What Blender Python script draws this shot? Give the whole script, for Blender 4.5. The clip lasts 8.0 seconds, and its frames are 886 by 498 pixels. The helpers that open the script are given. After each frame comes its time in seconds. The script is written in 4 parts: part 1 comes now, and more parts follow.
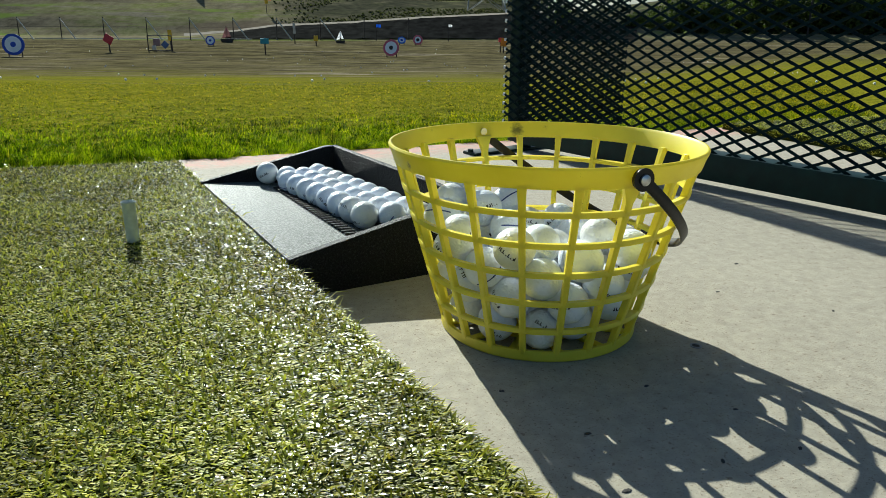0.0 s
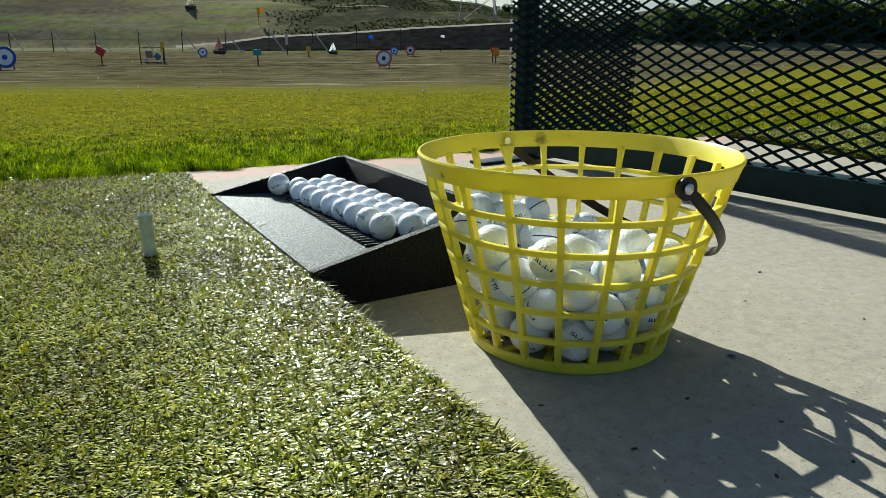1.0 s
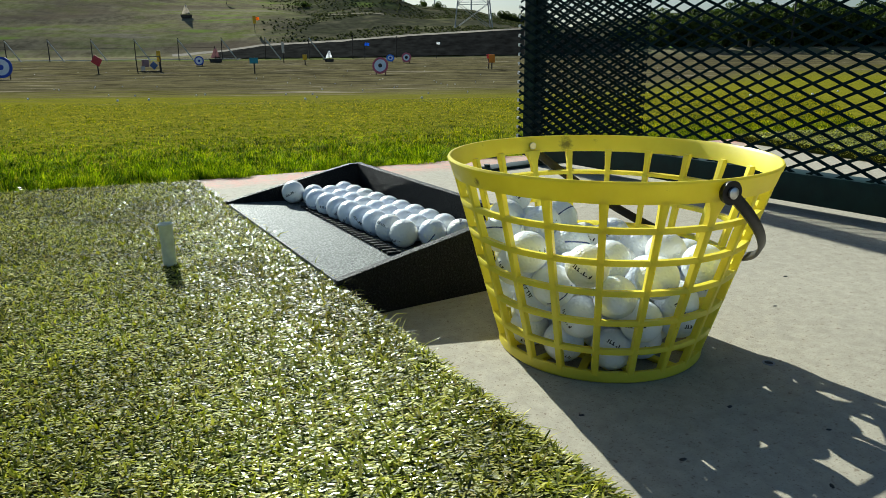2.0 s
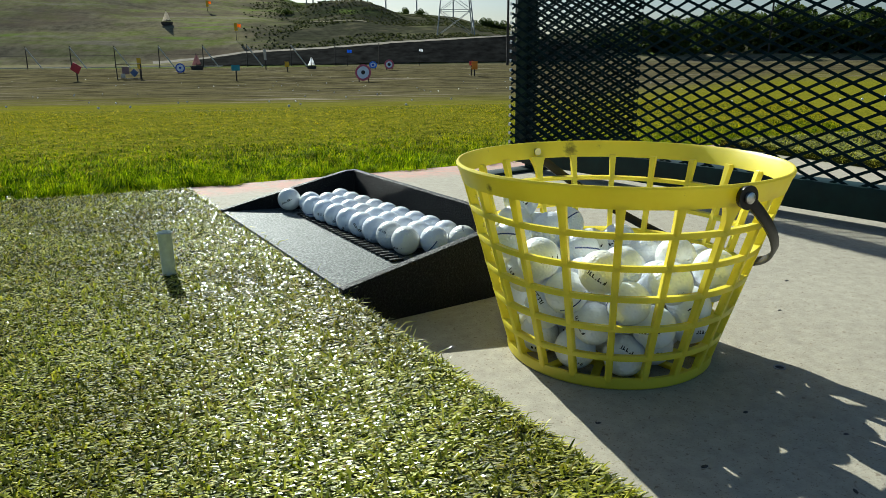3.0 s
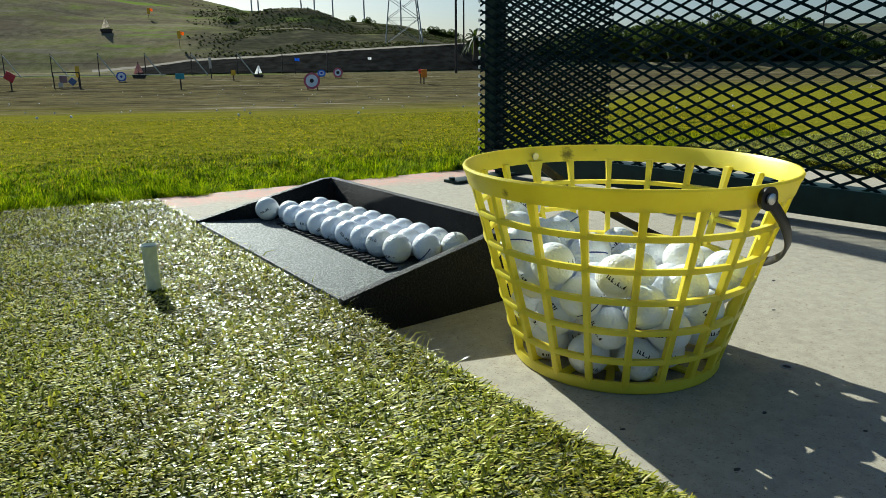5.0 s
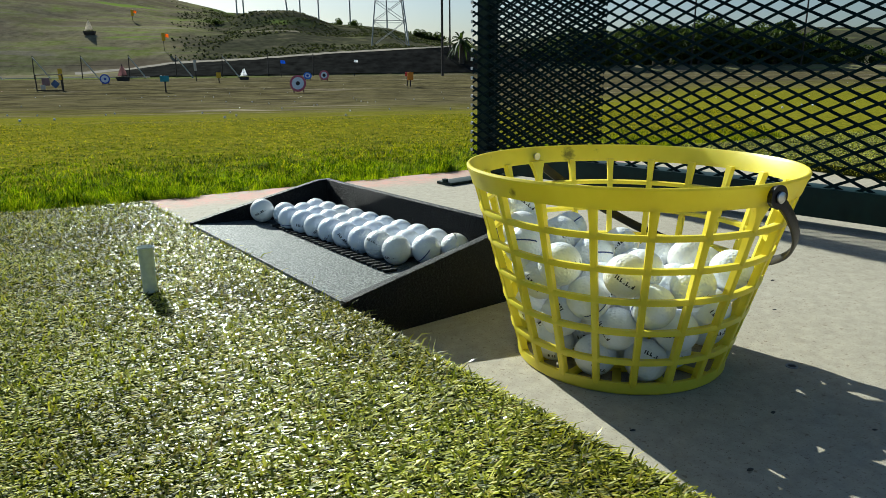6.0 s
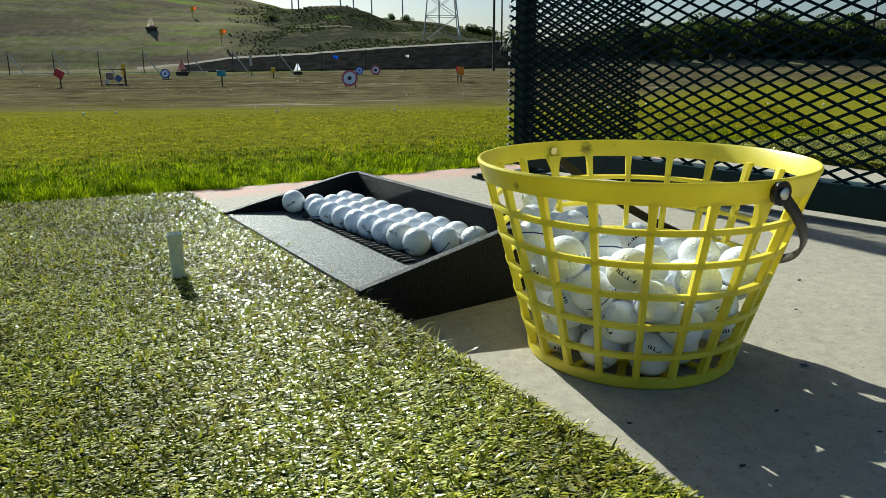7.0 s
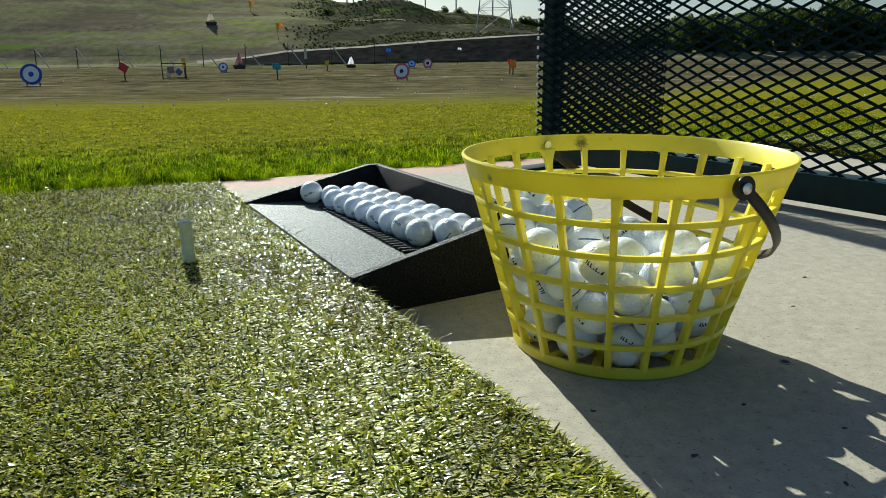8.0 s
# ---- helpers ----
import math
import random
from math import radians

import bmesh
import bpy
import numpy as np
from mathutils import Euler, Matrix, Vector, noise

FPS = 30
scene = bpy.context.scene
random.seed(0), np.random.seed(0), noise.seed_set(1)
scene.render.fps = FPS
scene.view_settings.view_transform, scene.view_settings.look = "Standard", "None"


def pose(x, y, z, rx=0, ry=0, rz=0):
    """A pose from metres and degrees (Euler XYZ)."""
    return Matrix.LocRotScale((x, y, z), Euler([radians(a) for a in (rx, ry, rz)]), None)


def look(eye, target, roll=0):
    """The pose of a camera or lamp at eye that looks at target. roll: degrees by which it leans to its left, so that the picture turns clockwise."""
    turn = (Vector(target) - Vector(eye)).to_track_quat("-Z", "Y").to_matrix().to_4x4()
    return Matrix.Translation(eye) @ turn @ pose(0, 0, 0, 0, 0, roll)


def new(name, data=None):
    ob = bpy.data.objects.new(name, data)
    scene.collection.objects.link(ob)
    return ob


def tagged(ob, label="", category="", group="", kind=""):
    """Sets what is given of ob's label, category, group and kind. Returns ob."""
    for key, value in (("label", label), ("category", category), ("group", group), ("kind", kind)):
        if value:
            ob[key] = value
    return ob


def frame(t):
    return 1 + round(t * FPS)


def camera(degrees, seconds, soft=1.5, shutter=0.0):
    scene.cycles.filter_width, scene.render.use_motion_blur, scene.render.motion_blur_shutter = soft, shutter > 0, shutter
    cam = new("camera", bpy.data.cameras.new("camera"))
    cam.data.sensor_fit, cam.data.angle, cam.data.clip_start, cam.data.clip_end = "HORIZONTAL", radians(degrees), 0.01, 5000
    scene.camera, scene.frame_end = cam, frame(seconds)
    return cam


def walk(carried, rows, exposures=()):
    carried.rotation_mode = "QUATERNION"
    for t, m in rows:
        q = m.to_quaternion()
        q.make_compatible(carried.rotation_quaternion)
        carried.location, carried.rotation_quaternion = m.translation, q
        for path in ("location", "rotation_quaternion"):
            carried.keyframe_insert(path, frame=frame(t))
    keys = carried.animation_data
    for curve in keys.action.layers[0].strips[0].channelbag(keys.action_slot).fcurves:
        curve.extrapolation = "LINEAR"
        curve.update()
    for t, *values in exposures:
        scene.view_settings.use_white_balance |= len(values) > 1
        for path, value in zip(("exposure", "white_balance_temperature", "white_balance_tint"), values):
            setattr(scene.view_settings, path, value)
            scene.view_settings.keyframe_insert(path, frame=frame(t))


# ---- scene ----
cam = camera(66.43, 8.0, soft=0.85)
PATH = [
    (0, (-0.00973, 0.01024, 0.3212), (-0.0376, 0.96407, 0.02214), 0.234),
    (0.5, (-0.03077, 0.01517, 0.32048), (-0.05379, 0.97119, 0.02811), -0.014),
    (1, (-0.04983, 0.02218, 0.31932), (-0.06837, 0.98035, 0.0337), -0.098),
    (1.5, (-0.06954, 0.02783, 0.31929), (-0.08534, 0.98727, 0.03782), -0.302),
    (2, (-0.08634, 0.03332, 0.31726), (-0.10096, 0.99414, 0.04049), -0.534),
    (3.5, (-0.12763, 0.04489, 0.31542), (-0.09982, 1.0091, 0.05175), -0.528),
    (4, (-0.14304, 0.04947, 0.31417), (-0.09735, 1.01391, 0.05384), -0.551),
    (4.5, (-0.15733, 0.05419, 0.31321), (-0.09436, 1.0179, 0.05378), -0.629),
    (6, (-0.19003, 0.06891, 0.30799), (-0.09037, 1.03092, 0.05382), -0.575),
    (6.5, (-0.18137, 0.06337, 0.30687), (-0.11003, 1.02748, 0.05115), -0.642),
    (7, (-0.15037, 0.05033, 0.30749), (-0.12155, 1.01544, 0.04723), -0.572),
    (7.5, (-0.11748, 0.03706, 0.30544), (-0.12571, 1.0018, 0.04238), -0.276),
    (8, (-0.07899, 0.02665, 0.30942), (-0.12368, 0.98876, 0.04045), -0.748),
]

walk(cam, [(t, look(eye, target, roll)) for t, eye, target, roll in PATH], exposures=[(0.0, 0.58, 5950, 1), (8.0, 0.58, 5950, 1)])

# ---- light ----
SUN_AZ, SUN_EL = radians(-26.0), radians(29.8)   # bearing from +y, clockwise positive; height
world = bpy.data.worlds.new("daylight")
world.use_nodes = True
scene.world = world
sky = world.node_tree.nodes.new("ShaderNodeTexSky")
sky.sky_type = "NISHITA"
sky.sun_disc = False
sky.sun_elevation = SUN_EL
sky.sun_rotation = SUN_AZ
sky.air_density, sky.dust_density, sky.ozone_density = 1.0, 1.6, 4.0
world.node_tree.links.new(sky.outputs[0], world.node_tree.nodes["Background"].inputs[0])
world.node_tree.nodes["Background"].inputs[1].default_value = 0.053
sun_data = bpy.data.lights.new("sun", "SUN")
sun_data.energy, sun_data.angle, sun_data.color = 5.0, radians(0.53), (1.0, 0.955, 0.85)
sun = new("sun", sun_data)
sun_way = Vector((-math.sin(SUN_AZ) * math.cos(SUN_EL), -math.cos(SUN_AZ) * math.cos(SUN_EL), -math.sin(SUN_EL)))
sun.rotation_euler = sun_way.to_track_quat("-Z", "Y").to_euler()

# ---- materials ----


class Mat:
    """A node material with short ways to wire it."""

    def __init__(self, name, rough=0.6, metal=0.0, spec=0.5):
        self.m = bpy.data.materials.new(name)
        self.m.use_nodes = True
        self.t = self.m.node_tree
        self.b = self.t.nodes["Principled BSDF"]
        self.b.inputs["Roughness"].default_value = rough
        self.b.inputs["Metallic"].default_value = metal
        self.b.inputs["Specular IOR Level"].default_value = spec
        self.tc = self.t.nodes.new("ShaderNodeTexCoord")

    def node(self, kind, **values):
        n = self.t.nodes.new(kind)
        for k, v in values.items():
            n.inputs[k.replace("_", " ")].default_value = v
        return n

    def link(self, a, b):
        self.t.links.new(a, b)

    def noise(self, scale, detail=4.0, rough=0.55, coord="Object"):
        n = self.node("ShaderNodeTexNoise", Scale=scale, Detail=detail, Roughness=rough)
        self.link(self.tc.outputs[coord], n.inputs["Vector"])
        return n.outputs["Fac"]

    def ramp(self, fac, stops):
        n = self.t.nodes.new("ShaderNodeValToRGB")
        e = n.color_ramp.elements
        while len(e) < len(stops):
            e.new(0.5)
        for i, (p, c) in enumerate(stops):
            e[i].position = p
            e[i].color = (*c, 1) if len(c) == 3 else c
        self.link(fac, n.inputs[0])
        return n.outputs[0]

    def mix(self, fac, a, b, kind="MIX"):
        n = self.t.nodes.new("ShaderNodeMix")
        n.data_type, n.blend_type = "RGBA", kind
        for v, s in ((fac, 0), (a, 6), (b, 7)):
            if isinstance(v, (int, float)):
                n.inputs[s].default_value = v
            elif isinstance(v, tuple):
                n.inputs[s].default_value = (*v, 1)
            else:
                self.link(v, n.inputs[s])
        return n.outputs[2]

    def math(self, op, a, b=0.0, c=0.0):
        n = self.t.nodes.new("ShaderNodeMath")
        n.operation = op
        for i, v in enumerate((a, b, c)):
            if isinstance(v, (int, float)):
                n.inputs[i].default_value = v
            else:
                self.link(v, n.inputs[i])
        return n.outputs[0]

    def color(self, out):
        if isinstance(out, tuple):
            self.b.inputs["Base Color"].default_value = (*out, 1)
        else:
            self.link(out, self.b.inputs["Base Color"])

    def rough(self, out):
        self.link(out, self.b.inputs["Roughness"])

    def bump(self, height, strength=0.3, distance=0.002, under=None):
        n = self.node("ShaderNodeBump", Strength=strength, Distance=distance)
        self.link(height, n.inputs["Height"])
        if under:
            self.link(under, n.inputs["Normal"])
        self.link(n.outputs[0], self.b.inputs["Normal"])
        return n.outputs[0]

    def island(self):
        return self.t.nodes.new("ShaderNodeNewGeometry").outputs["Random Per Island"]

    def instance(self):
        return self.t.nodes.new("ShaderNodeObjectInfo").outputs["Random"]

    def xyz(self, coord="Object"):
        n = self.t.nodes.new("ShaderNodeSeparateXYZ")
        self.link(self.tc.outputs[coord], n.inputs[0])
        return n.outputs


def plain(name, color, rough=0.6, metal=0.0, vary=0.25, scale=40.0, bump=0.0, spec=0.5):
    m = Mat(name, rough, metal, spec)
    n = m.noise(scale)
    dark = tuple(c * (1 - vary) for c in color)
    light = tuple(min(1.0, c * (1 + vary)) for c in color)
    m.color(m.ramp(n, [(0.3, dark), (0.7, light)]))
    if bump:
        m.bump(m.noise(scale * 4), 0.4, bump)
    return m.m


# concrete: worn, sandy, with pits and a worn red paint strip along its far edge (local y is the way from that edge)
mc = Mat("concrete", 0.85, 0.0, 0.35)
big, fine, grit = mc.noise(2.2, 5), mc.noise(60, 6, 0.7), mc.noise(420, 3, 0.7)
col = mc.ramp(big, [(0.25, (0.36, 0.322, 0.245)), (0.75, (0.48, 0.435, 0.33))])
col = mc.mix(0.45, col, mc.ramp(fine, [(0.3, (0.20, 0.18, 0.14)), (0.7, (0.50, 0.46, 0.36))]))
col = mc.mix(mc.ramp(grit, [(0.59, (0, 0, 0)), (0.69, (1, 1, 1))]), col, (0.16, 0.12, 0.08))
pits = mc.ramp(mc.noise(170, 2, 0.5), [(0.645, (0, 0, 0)), (0.70, (1, 1, 1))])
col = mc.mix(mc.math("MULTIPLY", pits, 0.65), col, (0.17, 0.12, 0.075))
edge = mc.math("SUBTRACT", mc.xyz()[1], mc.math("MULTIPLY", mc.noise(14, 4), 0.10))
paint = mc.ramp(edge, [(0.04, (1, 1, 1)), (0.15, (0, 0, 0))])
paint = mc.math("MULTIPLY", paint, mc.ramp(mc.noise(22, 6, 0.7), [(0.38, (0.25, 0.25, 0.25)), (0.62, (1, 1, 1))]))
col = mc.mix(mc.math("MULTIPLY", paint, 0.9), col, (0.60, 0.29, 0.23))
mc.color(col)
mc.bump(grit, 0.45, 0.0013, mc.bump(fine, 0.25, 0.002))
CONCRETE = mc.m

def leafy(m, col, share):
    """Lets part of the light pass through thin blades and leaves."""
    tr = m.t.nodes.new("ShaderNodeBsdfTranslucent")
    m.link(m.mix(1.0, col, (1.3, 1.35, 0.8), "MULTIPLY"), tr.inputs[0])
    ms = m.t.nodes.new("ShaderNodeMixShader")
    ms.inputs[0].default_value = share
    m.link(m.b.outputs[0], ms.inputs[1])
    m.link(tr.outputs[0], ms.inputs[2])
    m.link(ms.outputs[0], m.t.nodes["Material Output"].inputs[0])


mt = Mat("turf_blade", 0.3, 0.0, 0.46)
isl = mt.island()
col = mt.ramp(isl, [(0.0, (0.05, 0.066, 0.010)), (0.28, (0.165, 0.20, 0.014)), (0.64, (0.46, 0.49, 0.034)), (0.88, (0.67, 0.65, 0.12)), (1.0, (0.26, 0.19, 0.06))])
patch = mt.ramp(mt.noise(6, 5, 0.62), [(0.40, (0.66, 0.60, 0.38)), (0.56, (1.12, 1.08, 0.95))])
col = mt.mix(1.0, col, patch, "MULTIPLY")
mt.color(col)
leafy(mt, col, 0.22)
mt.rough(mt.ramp(mt.math("FRACT", mt.math("MULTIPLY", isl, 37.0)), [(0.50, (0.18, 0.18, 0.18)), (0.54, (0.58, 0.58, 0.58))]))
TURF = mt.m
TURF_BASE = plain("turf_backing", (0.030, 0.036, 0.008), 0.9, vary=0.5, scale=300, bump=0.002, spec=0.0)

mg = Mat("grass_blade", 0.7, 0.0, 0.03)
isl = mg.island()
col = mg.ramp(isl, [(0.0, (0.025, 0.07, 0.001)), (0.4, (0.15, 0.25, 0.003)), (0.93, (0.35, 0.42, 0.006)), (1.0, (0.34, 0.31, 0.03))])
depth = mg.math("ADD", mg.xyz()[1], mg.math("MULTIPLY", mg.noise(2.2, 4, 0.6), 2.6))
col = mg.mix(mg.ramp(mg.math("DIVIDE", depth, 10.0), [(0.36, (0, 0, 0)), (0.62, (1, 1, 1))]), col, mg.mix(1.0, col, (1.28, 0.90, 0.9), "MULTIPLY"))
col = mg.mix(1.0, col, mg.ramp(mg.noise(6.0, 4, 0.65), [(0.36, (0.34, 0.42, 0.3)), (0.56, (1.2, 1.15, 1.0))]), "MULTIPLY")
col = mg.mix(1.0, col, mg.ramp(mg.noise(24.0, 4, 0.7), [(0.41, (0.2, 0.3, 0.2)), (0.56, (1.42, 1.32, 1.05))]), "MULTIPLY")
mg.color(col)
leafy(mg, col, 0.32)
GRASS = mg.m

# ground: lawn near, dry dirt past it, hill grass, bank and road further off (world metres)
mgr = Mat("ground", 1.0, 0.0, 0.0)
x, y, z = mgr.xyz()
n1, n2, n3 = mgr.noise(0.16, 6, 0.65), mgr.noise(2.5, 5, 0.65), mgr.noise(26, 4, 0.7)
lawn = mgr.ramp(n2, [(0.34, (0.105, 0.108, 0.008)), (0.66, (0.235, 0.215, 0.018))])
lawn = mgr.mix(0.6, lawn, mgr.ramp(n3, [(0.38, (0.035, 0.048, 0.004)), (0.62, (0.29, 0.265, 0.025))]))
streak = mgr.node("ShaderNodeMapping")
streak.inputs["Scale"].default_value = (0.13, 0.75, 1.0)
mgr.link(mgr.tc.outputs["Object"], streak.inputs[0])
sn = mgr.node("ShaderNodeTexNoise", Scale=1.0, Detail=7.0, Roughness=0.68)
mgr.link(streak.outputs[0], sn.inputs["Vector"])
dirt = mgr.ramp(sn.outputs["Fac"], [(0.32, (0.045, 0.041, 0.026)), (0.45, (0.085, 0.077, 0.048)), (0.53, (0.125, 0.112, 0.055)), (0.58, (0.085, 0.074, 0.05)), (0.66, (0.25, 0.225, 0.17))])
dirt = mgr.mix(1.0, dirt, mgr.ramp(mgr.noise(0.8, 7, 0.72), [(0.36, (0.55, 0.52, 0.48)), (0.62, (1.35, 1.3, 1.2))]), "MULTIPLY")
far_y = mgr.math("ADD", y, mgr.math("MULTIPLY", mgr.math("SUBTRACT", sn.outputs["Fac"], 0.5), 34.0))
side_x = mgr.math("MULTIPLY", mgr.math("SUBTRACT", mgr.math("DIVIDE", x, mgr.math("MAXIMUM", y, 1.0)), 0.2), 90.0)
far_y = mgr.math("SUBTRACT", far_y, mgr.math("MINIMUM", mgr.math("MAXIMUM", side_x, 0.0), 26.0))
col = mgr.mix(mgr.ramp(mgr.math("DIVIDE", far_y, 60.0), [(0.14, (0, 0, 0)), (0.42, (1, 1, 1))]), lawn, dirt)
hill = mgr.ramp(n1, [(0.36, (0.15, 0.12, 0.085)), (0.46, (0.25, 0.21, 0.15)), (0.55, (0.26, 0.22, 0.12)), (0.62, (0.22, 0.26, 0.06))])
drape = mgr.node("ShaderNodeMapping")
drape.inputs["Scale"].default_value = (0.03, 0.16, 0.5)
mgr.link(mgr.tc.outputs["Object"], drape.inputs[0])
dn = mgr.node("ShaderNodeTexNoise", Scale=1.0, Detail=6.0, Roughness=0.65)
mgr.link(drape.outputs[0], dn.inputs["Vector"])
hill = mgr.mix(0.62, hill, mgr.ramp(dn.outputs["Fac"], [(0.38, (0.06, 0.052, 0.036)), (0.47, (0.16, 0.14, 0.095)), (0.53, (0.22, 0.19, 0.10)), (0.57, (0.20, 0.25, 0.05)), (0.60, (0.22, 0.24, 0.07)), (0.64, (0.30, 0.27, 0.20))]))
hill = mgr.mix(0.4, hill, mgr.ramp(mgr.noise(0.7, 7, 0.75), [(0.36, (0.04, 0.04, 0.022)), (0.64, (0.30, 0.27, 0.17))]))
green = mgr.node("ShaderNodeMapping")
green.inputs["Scale"].default_value = (0.022, 0.09, 0.3)
mgr.link(mgr.tc.outputs["Object"], green.inputs[0])
gn = mgr.node("ShaderNodeTexNoise", Scale=1.0, Detail=5.0, Roughness=0.6)
mgr.link(green.outputs[0], gn.inputs["Vector"])
hill = mgr.mix(mgr.math("MULTIPLY", mgr.ramp(gn.outputs["Fac"], [(0.56, (0, 0, 0)), (0.62, (1, 1, 1))]), 0.65), hill, (0.19, 0.30, 0.03))
hill = mgr.mix(mgr.math("MULTIPLY", mgr.ramp(gn.outputs["Fac"], [(0.38, (1, 1, 1)), (0.46, (0, 0, 0))]), 0.6), hill, (0.13, 0.10, 0.075))
col = mgr.mix(mgr.ramp(mgr.math("DIVIDE", y, 160.0), [(0.46, (0, 0, 0)), (0.5, (1, 1, 1))]), col, hill)
az = mgr.math("DIVIDE", x, mgr.math("MAXIMUM", y, 1.0))
az = mgr.math("ADD", az, mgr.math("MULTIPLY", mgr.math("SUBTRACT", mgr.noise(0.06, 6, 0.65), 0.5), 0.28))
# scrub on the right-hand hill, its dark tone also painting in the slopes' shade
scrub = mgr.ramp(mgr.math("ADD", az, 0.5), [(0.235, (0, 0, 0)), (0.31, (1, 1, 1))])
scrub = mgr.math("MULTIPLY", scrub, mgr.ramp(mgr.math("DIVIDE", y, 160.0), [(0.565, (0, 0, 0)), (0.58, (1, 1, 1))]))
scrub = mgr.math("MULTIPLY", scrub, mgr.ramp(mgr.noise(0.22, 5, 0.6), [(0.36, (0.45, 0.45, 0.45)), (0.48, (1, 1, 1))]))
col = mgr.mix(mgr.math("MULTIPLY", scrub, 0.9), col, mgr.ramp(mgr.noise(0.9, 5), [(0.3, (0.028, 0.031, 0.022)), (0.7, (0.075, 0.076, 0.048))]))
mgr.color(col)
mgr.bump(n3, 0.5, 0.02)
GROUND = mgr.m
ROAD = plain("dirt_road", (0.30, 0.27, 0.225), 0.95, spec=0.0, vary=0.2, scale=0.8)
PATHM = plain("worn_earth", (0.22, 0.20, 0.14), 0.95, vary=0.3, scale=0.6, spec=0.0)
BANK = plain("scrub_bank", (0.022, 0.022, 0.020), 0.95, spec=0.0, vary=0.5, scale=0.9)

my = Mat("yellow_plastic", 0.36, 0.0, 0.5)
col = my.ramp(my.noise(14, 5, 0.6), [(0.3, (0.82, 0.70, 0.045)), (0.7, (0.92, 0.81, 0.08))])
scuff = my.ramp(my.noise(55, 5, 0.75), [(0.66, (0, 0, 0)), (0.74, (1, 1, 1))])
worn = my.math("MULTIPLY", scuff, 0.55)
for sx, sy, sz, size in ((-0.018, 0.166, 0.203, 0.017), (-0.144, -0.088, 0.199, 0.010), (0.02, 0.168, 0.206, 0.009)):
    far_off = my.t.nodes.new("ShaderNodeVectorMath")
    far_off.operation = "DISTANCE"
    my.link(my.tc.outputs["Object"], far_off.inputs[0])
    far_off.inputs[1].default_value = (sx, sy, sz)
    near = my.math("SUBTRACT", 1.0, my.math("DIVIDE", far_off.outputs["Value"], size))
    near = my.math("ADD", near, my.math("SUBTRACT", my.noise(190, 4, 0.7), 0.5))
    worn = my.math("MAXIMUM", worn, my.math("MULTIPLY", my.ramp(near, [(0.40, (0, 0, 0)), (0.8, (1, 1, 1))]), 0.8))
my.color(my.mix(worn, col, (0.15, 0.11, 0.02)))
my.rough(my.math("MULTIPLY_ADD", my.noise(40), 0.25, 0.25))
my.b.inputs["Subsurface Weight"].default_value = 0.06
my.b.inputs["Subsurface Radius"].default_value = (0.004, 0.003, 0.0006)
my.bump(my.noise(160), 0.12, 0.0006)
leafy(my, my.mix(worn, col, (0.15, 0.11, 0.02)), 0.19)
YELLOW = my.m

mb = Mat("ball_cover", 0.32, 0.0, 0.5)
tone = mb.ramp(mb.instance(), [(0.0, (0.88, 0.92, 0.97)), (0.75, (0.87, 0.91, 0.96)), (0.95, (0.86, 0.86, 0.81)), (1.0, (0.76, 0.78, 0.78))])
dirtm = mb.ramp(mb.noise(60, 5, 0.7), [(0.55, (0, 0, 0)), (0.8, (1, 1, 1))])
mb.color(mb.mix(mb.math("MULTIPLY", dirtm, 0.2), tone, (0.52, 0.50, 0.46)))
v = mb.node("ShaderNodeTexVoronoi", Scale=270.0)
mb.link(mb.tc.outputs["Object"], v.inputs["Vector"])
mb.bump(mb.ramp(v.outputs["Distance"], [(0.0, (0, 0, 0)), (0.55, (1, 1, 1))]), 0.55, 0.0010)
mb.b.inputs["Coat Weight"].default_value = 0.3
mb.b.inputs["Coat Roughness"].default_value = 0.15
BALL = mb.m
INK = plain("print_ink", (0.03, 0.032, 0.045), 0.5)
INK_BLUE = plain("blue_print_ink", (0.03, 0.05, 0.22), 0.5)

mr = Mat("black_rubber", 0.6, 0.0, 0.18)
sp = mr.noise(300, 3, 0.8)
mr.color(mr.ramp(sp, [(0.42, (0.005, 0.005, 0.006)), (0.54, (0.009, 0.010, 0.010)), (0.68, (0.045, 0.048, 0.046))]))
mr.bump(sp, 1.0, 0.004)
mr.rough(mr.math("MULTIPLY_ADD", mr.noise(9), 0.2, 0.4))
RUBBER = mr.m
# the walls' rubber, dusty, with sunlight on the ramp painted in as pale speckle
md = Mat("dusty_sunlit_rubber", 0.55, 0.0, 0.4)
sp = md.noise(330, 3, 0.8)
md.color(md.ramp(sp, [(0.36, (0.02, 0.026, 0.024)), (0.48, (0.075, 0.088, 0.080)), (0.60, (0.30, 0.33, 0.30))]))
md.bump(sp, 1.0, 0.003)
DUSTY_SUNLIT = md.m
STRAP = plain("strap_plastic", (0.010, 0.008, 0.007), 0.42, vary=0.3, scale=60, bump=0.0004, spec=0.35)
STEEL = plain("rivet_steel", (0.62, 0.60, 0.57), 0.3, 1.0, 0.2, 120)
GREEN = plain("green_painted_steel", (0.004, 0.022, 0.018), 0.5, vary=0.35, scale=25, bump=0.0004, spec=0.25)
MESHM = plain("green_coated_mesh", (0.004, 0.015, 0.016), 0.55, vary=0.4, scale=30, spec=0.08)
TEE = plain("tee_rubber", (0.52, 0.56, 0.50), 0.5, vary=0.15, scale=120)
WHITE = plain("white_paint", (0.86, 0.87, 0.88), 0.6, vary=0.08, scale=3)
BLUE = plain("blue_paint", (0.03, 0.08, 0.45), 0.6, vary=0.15, scale=3)
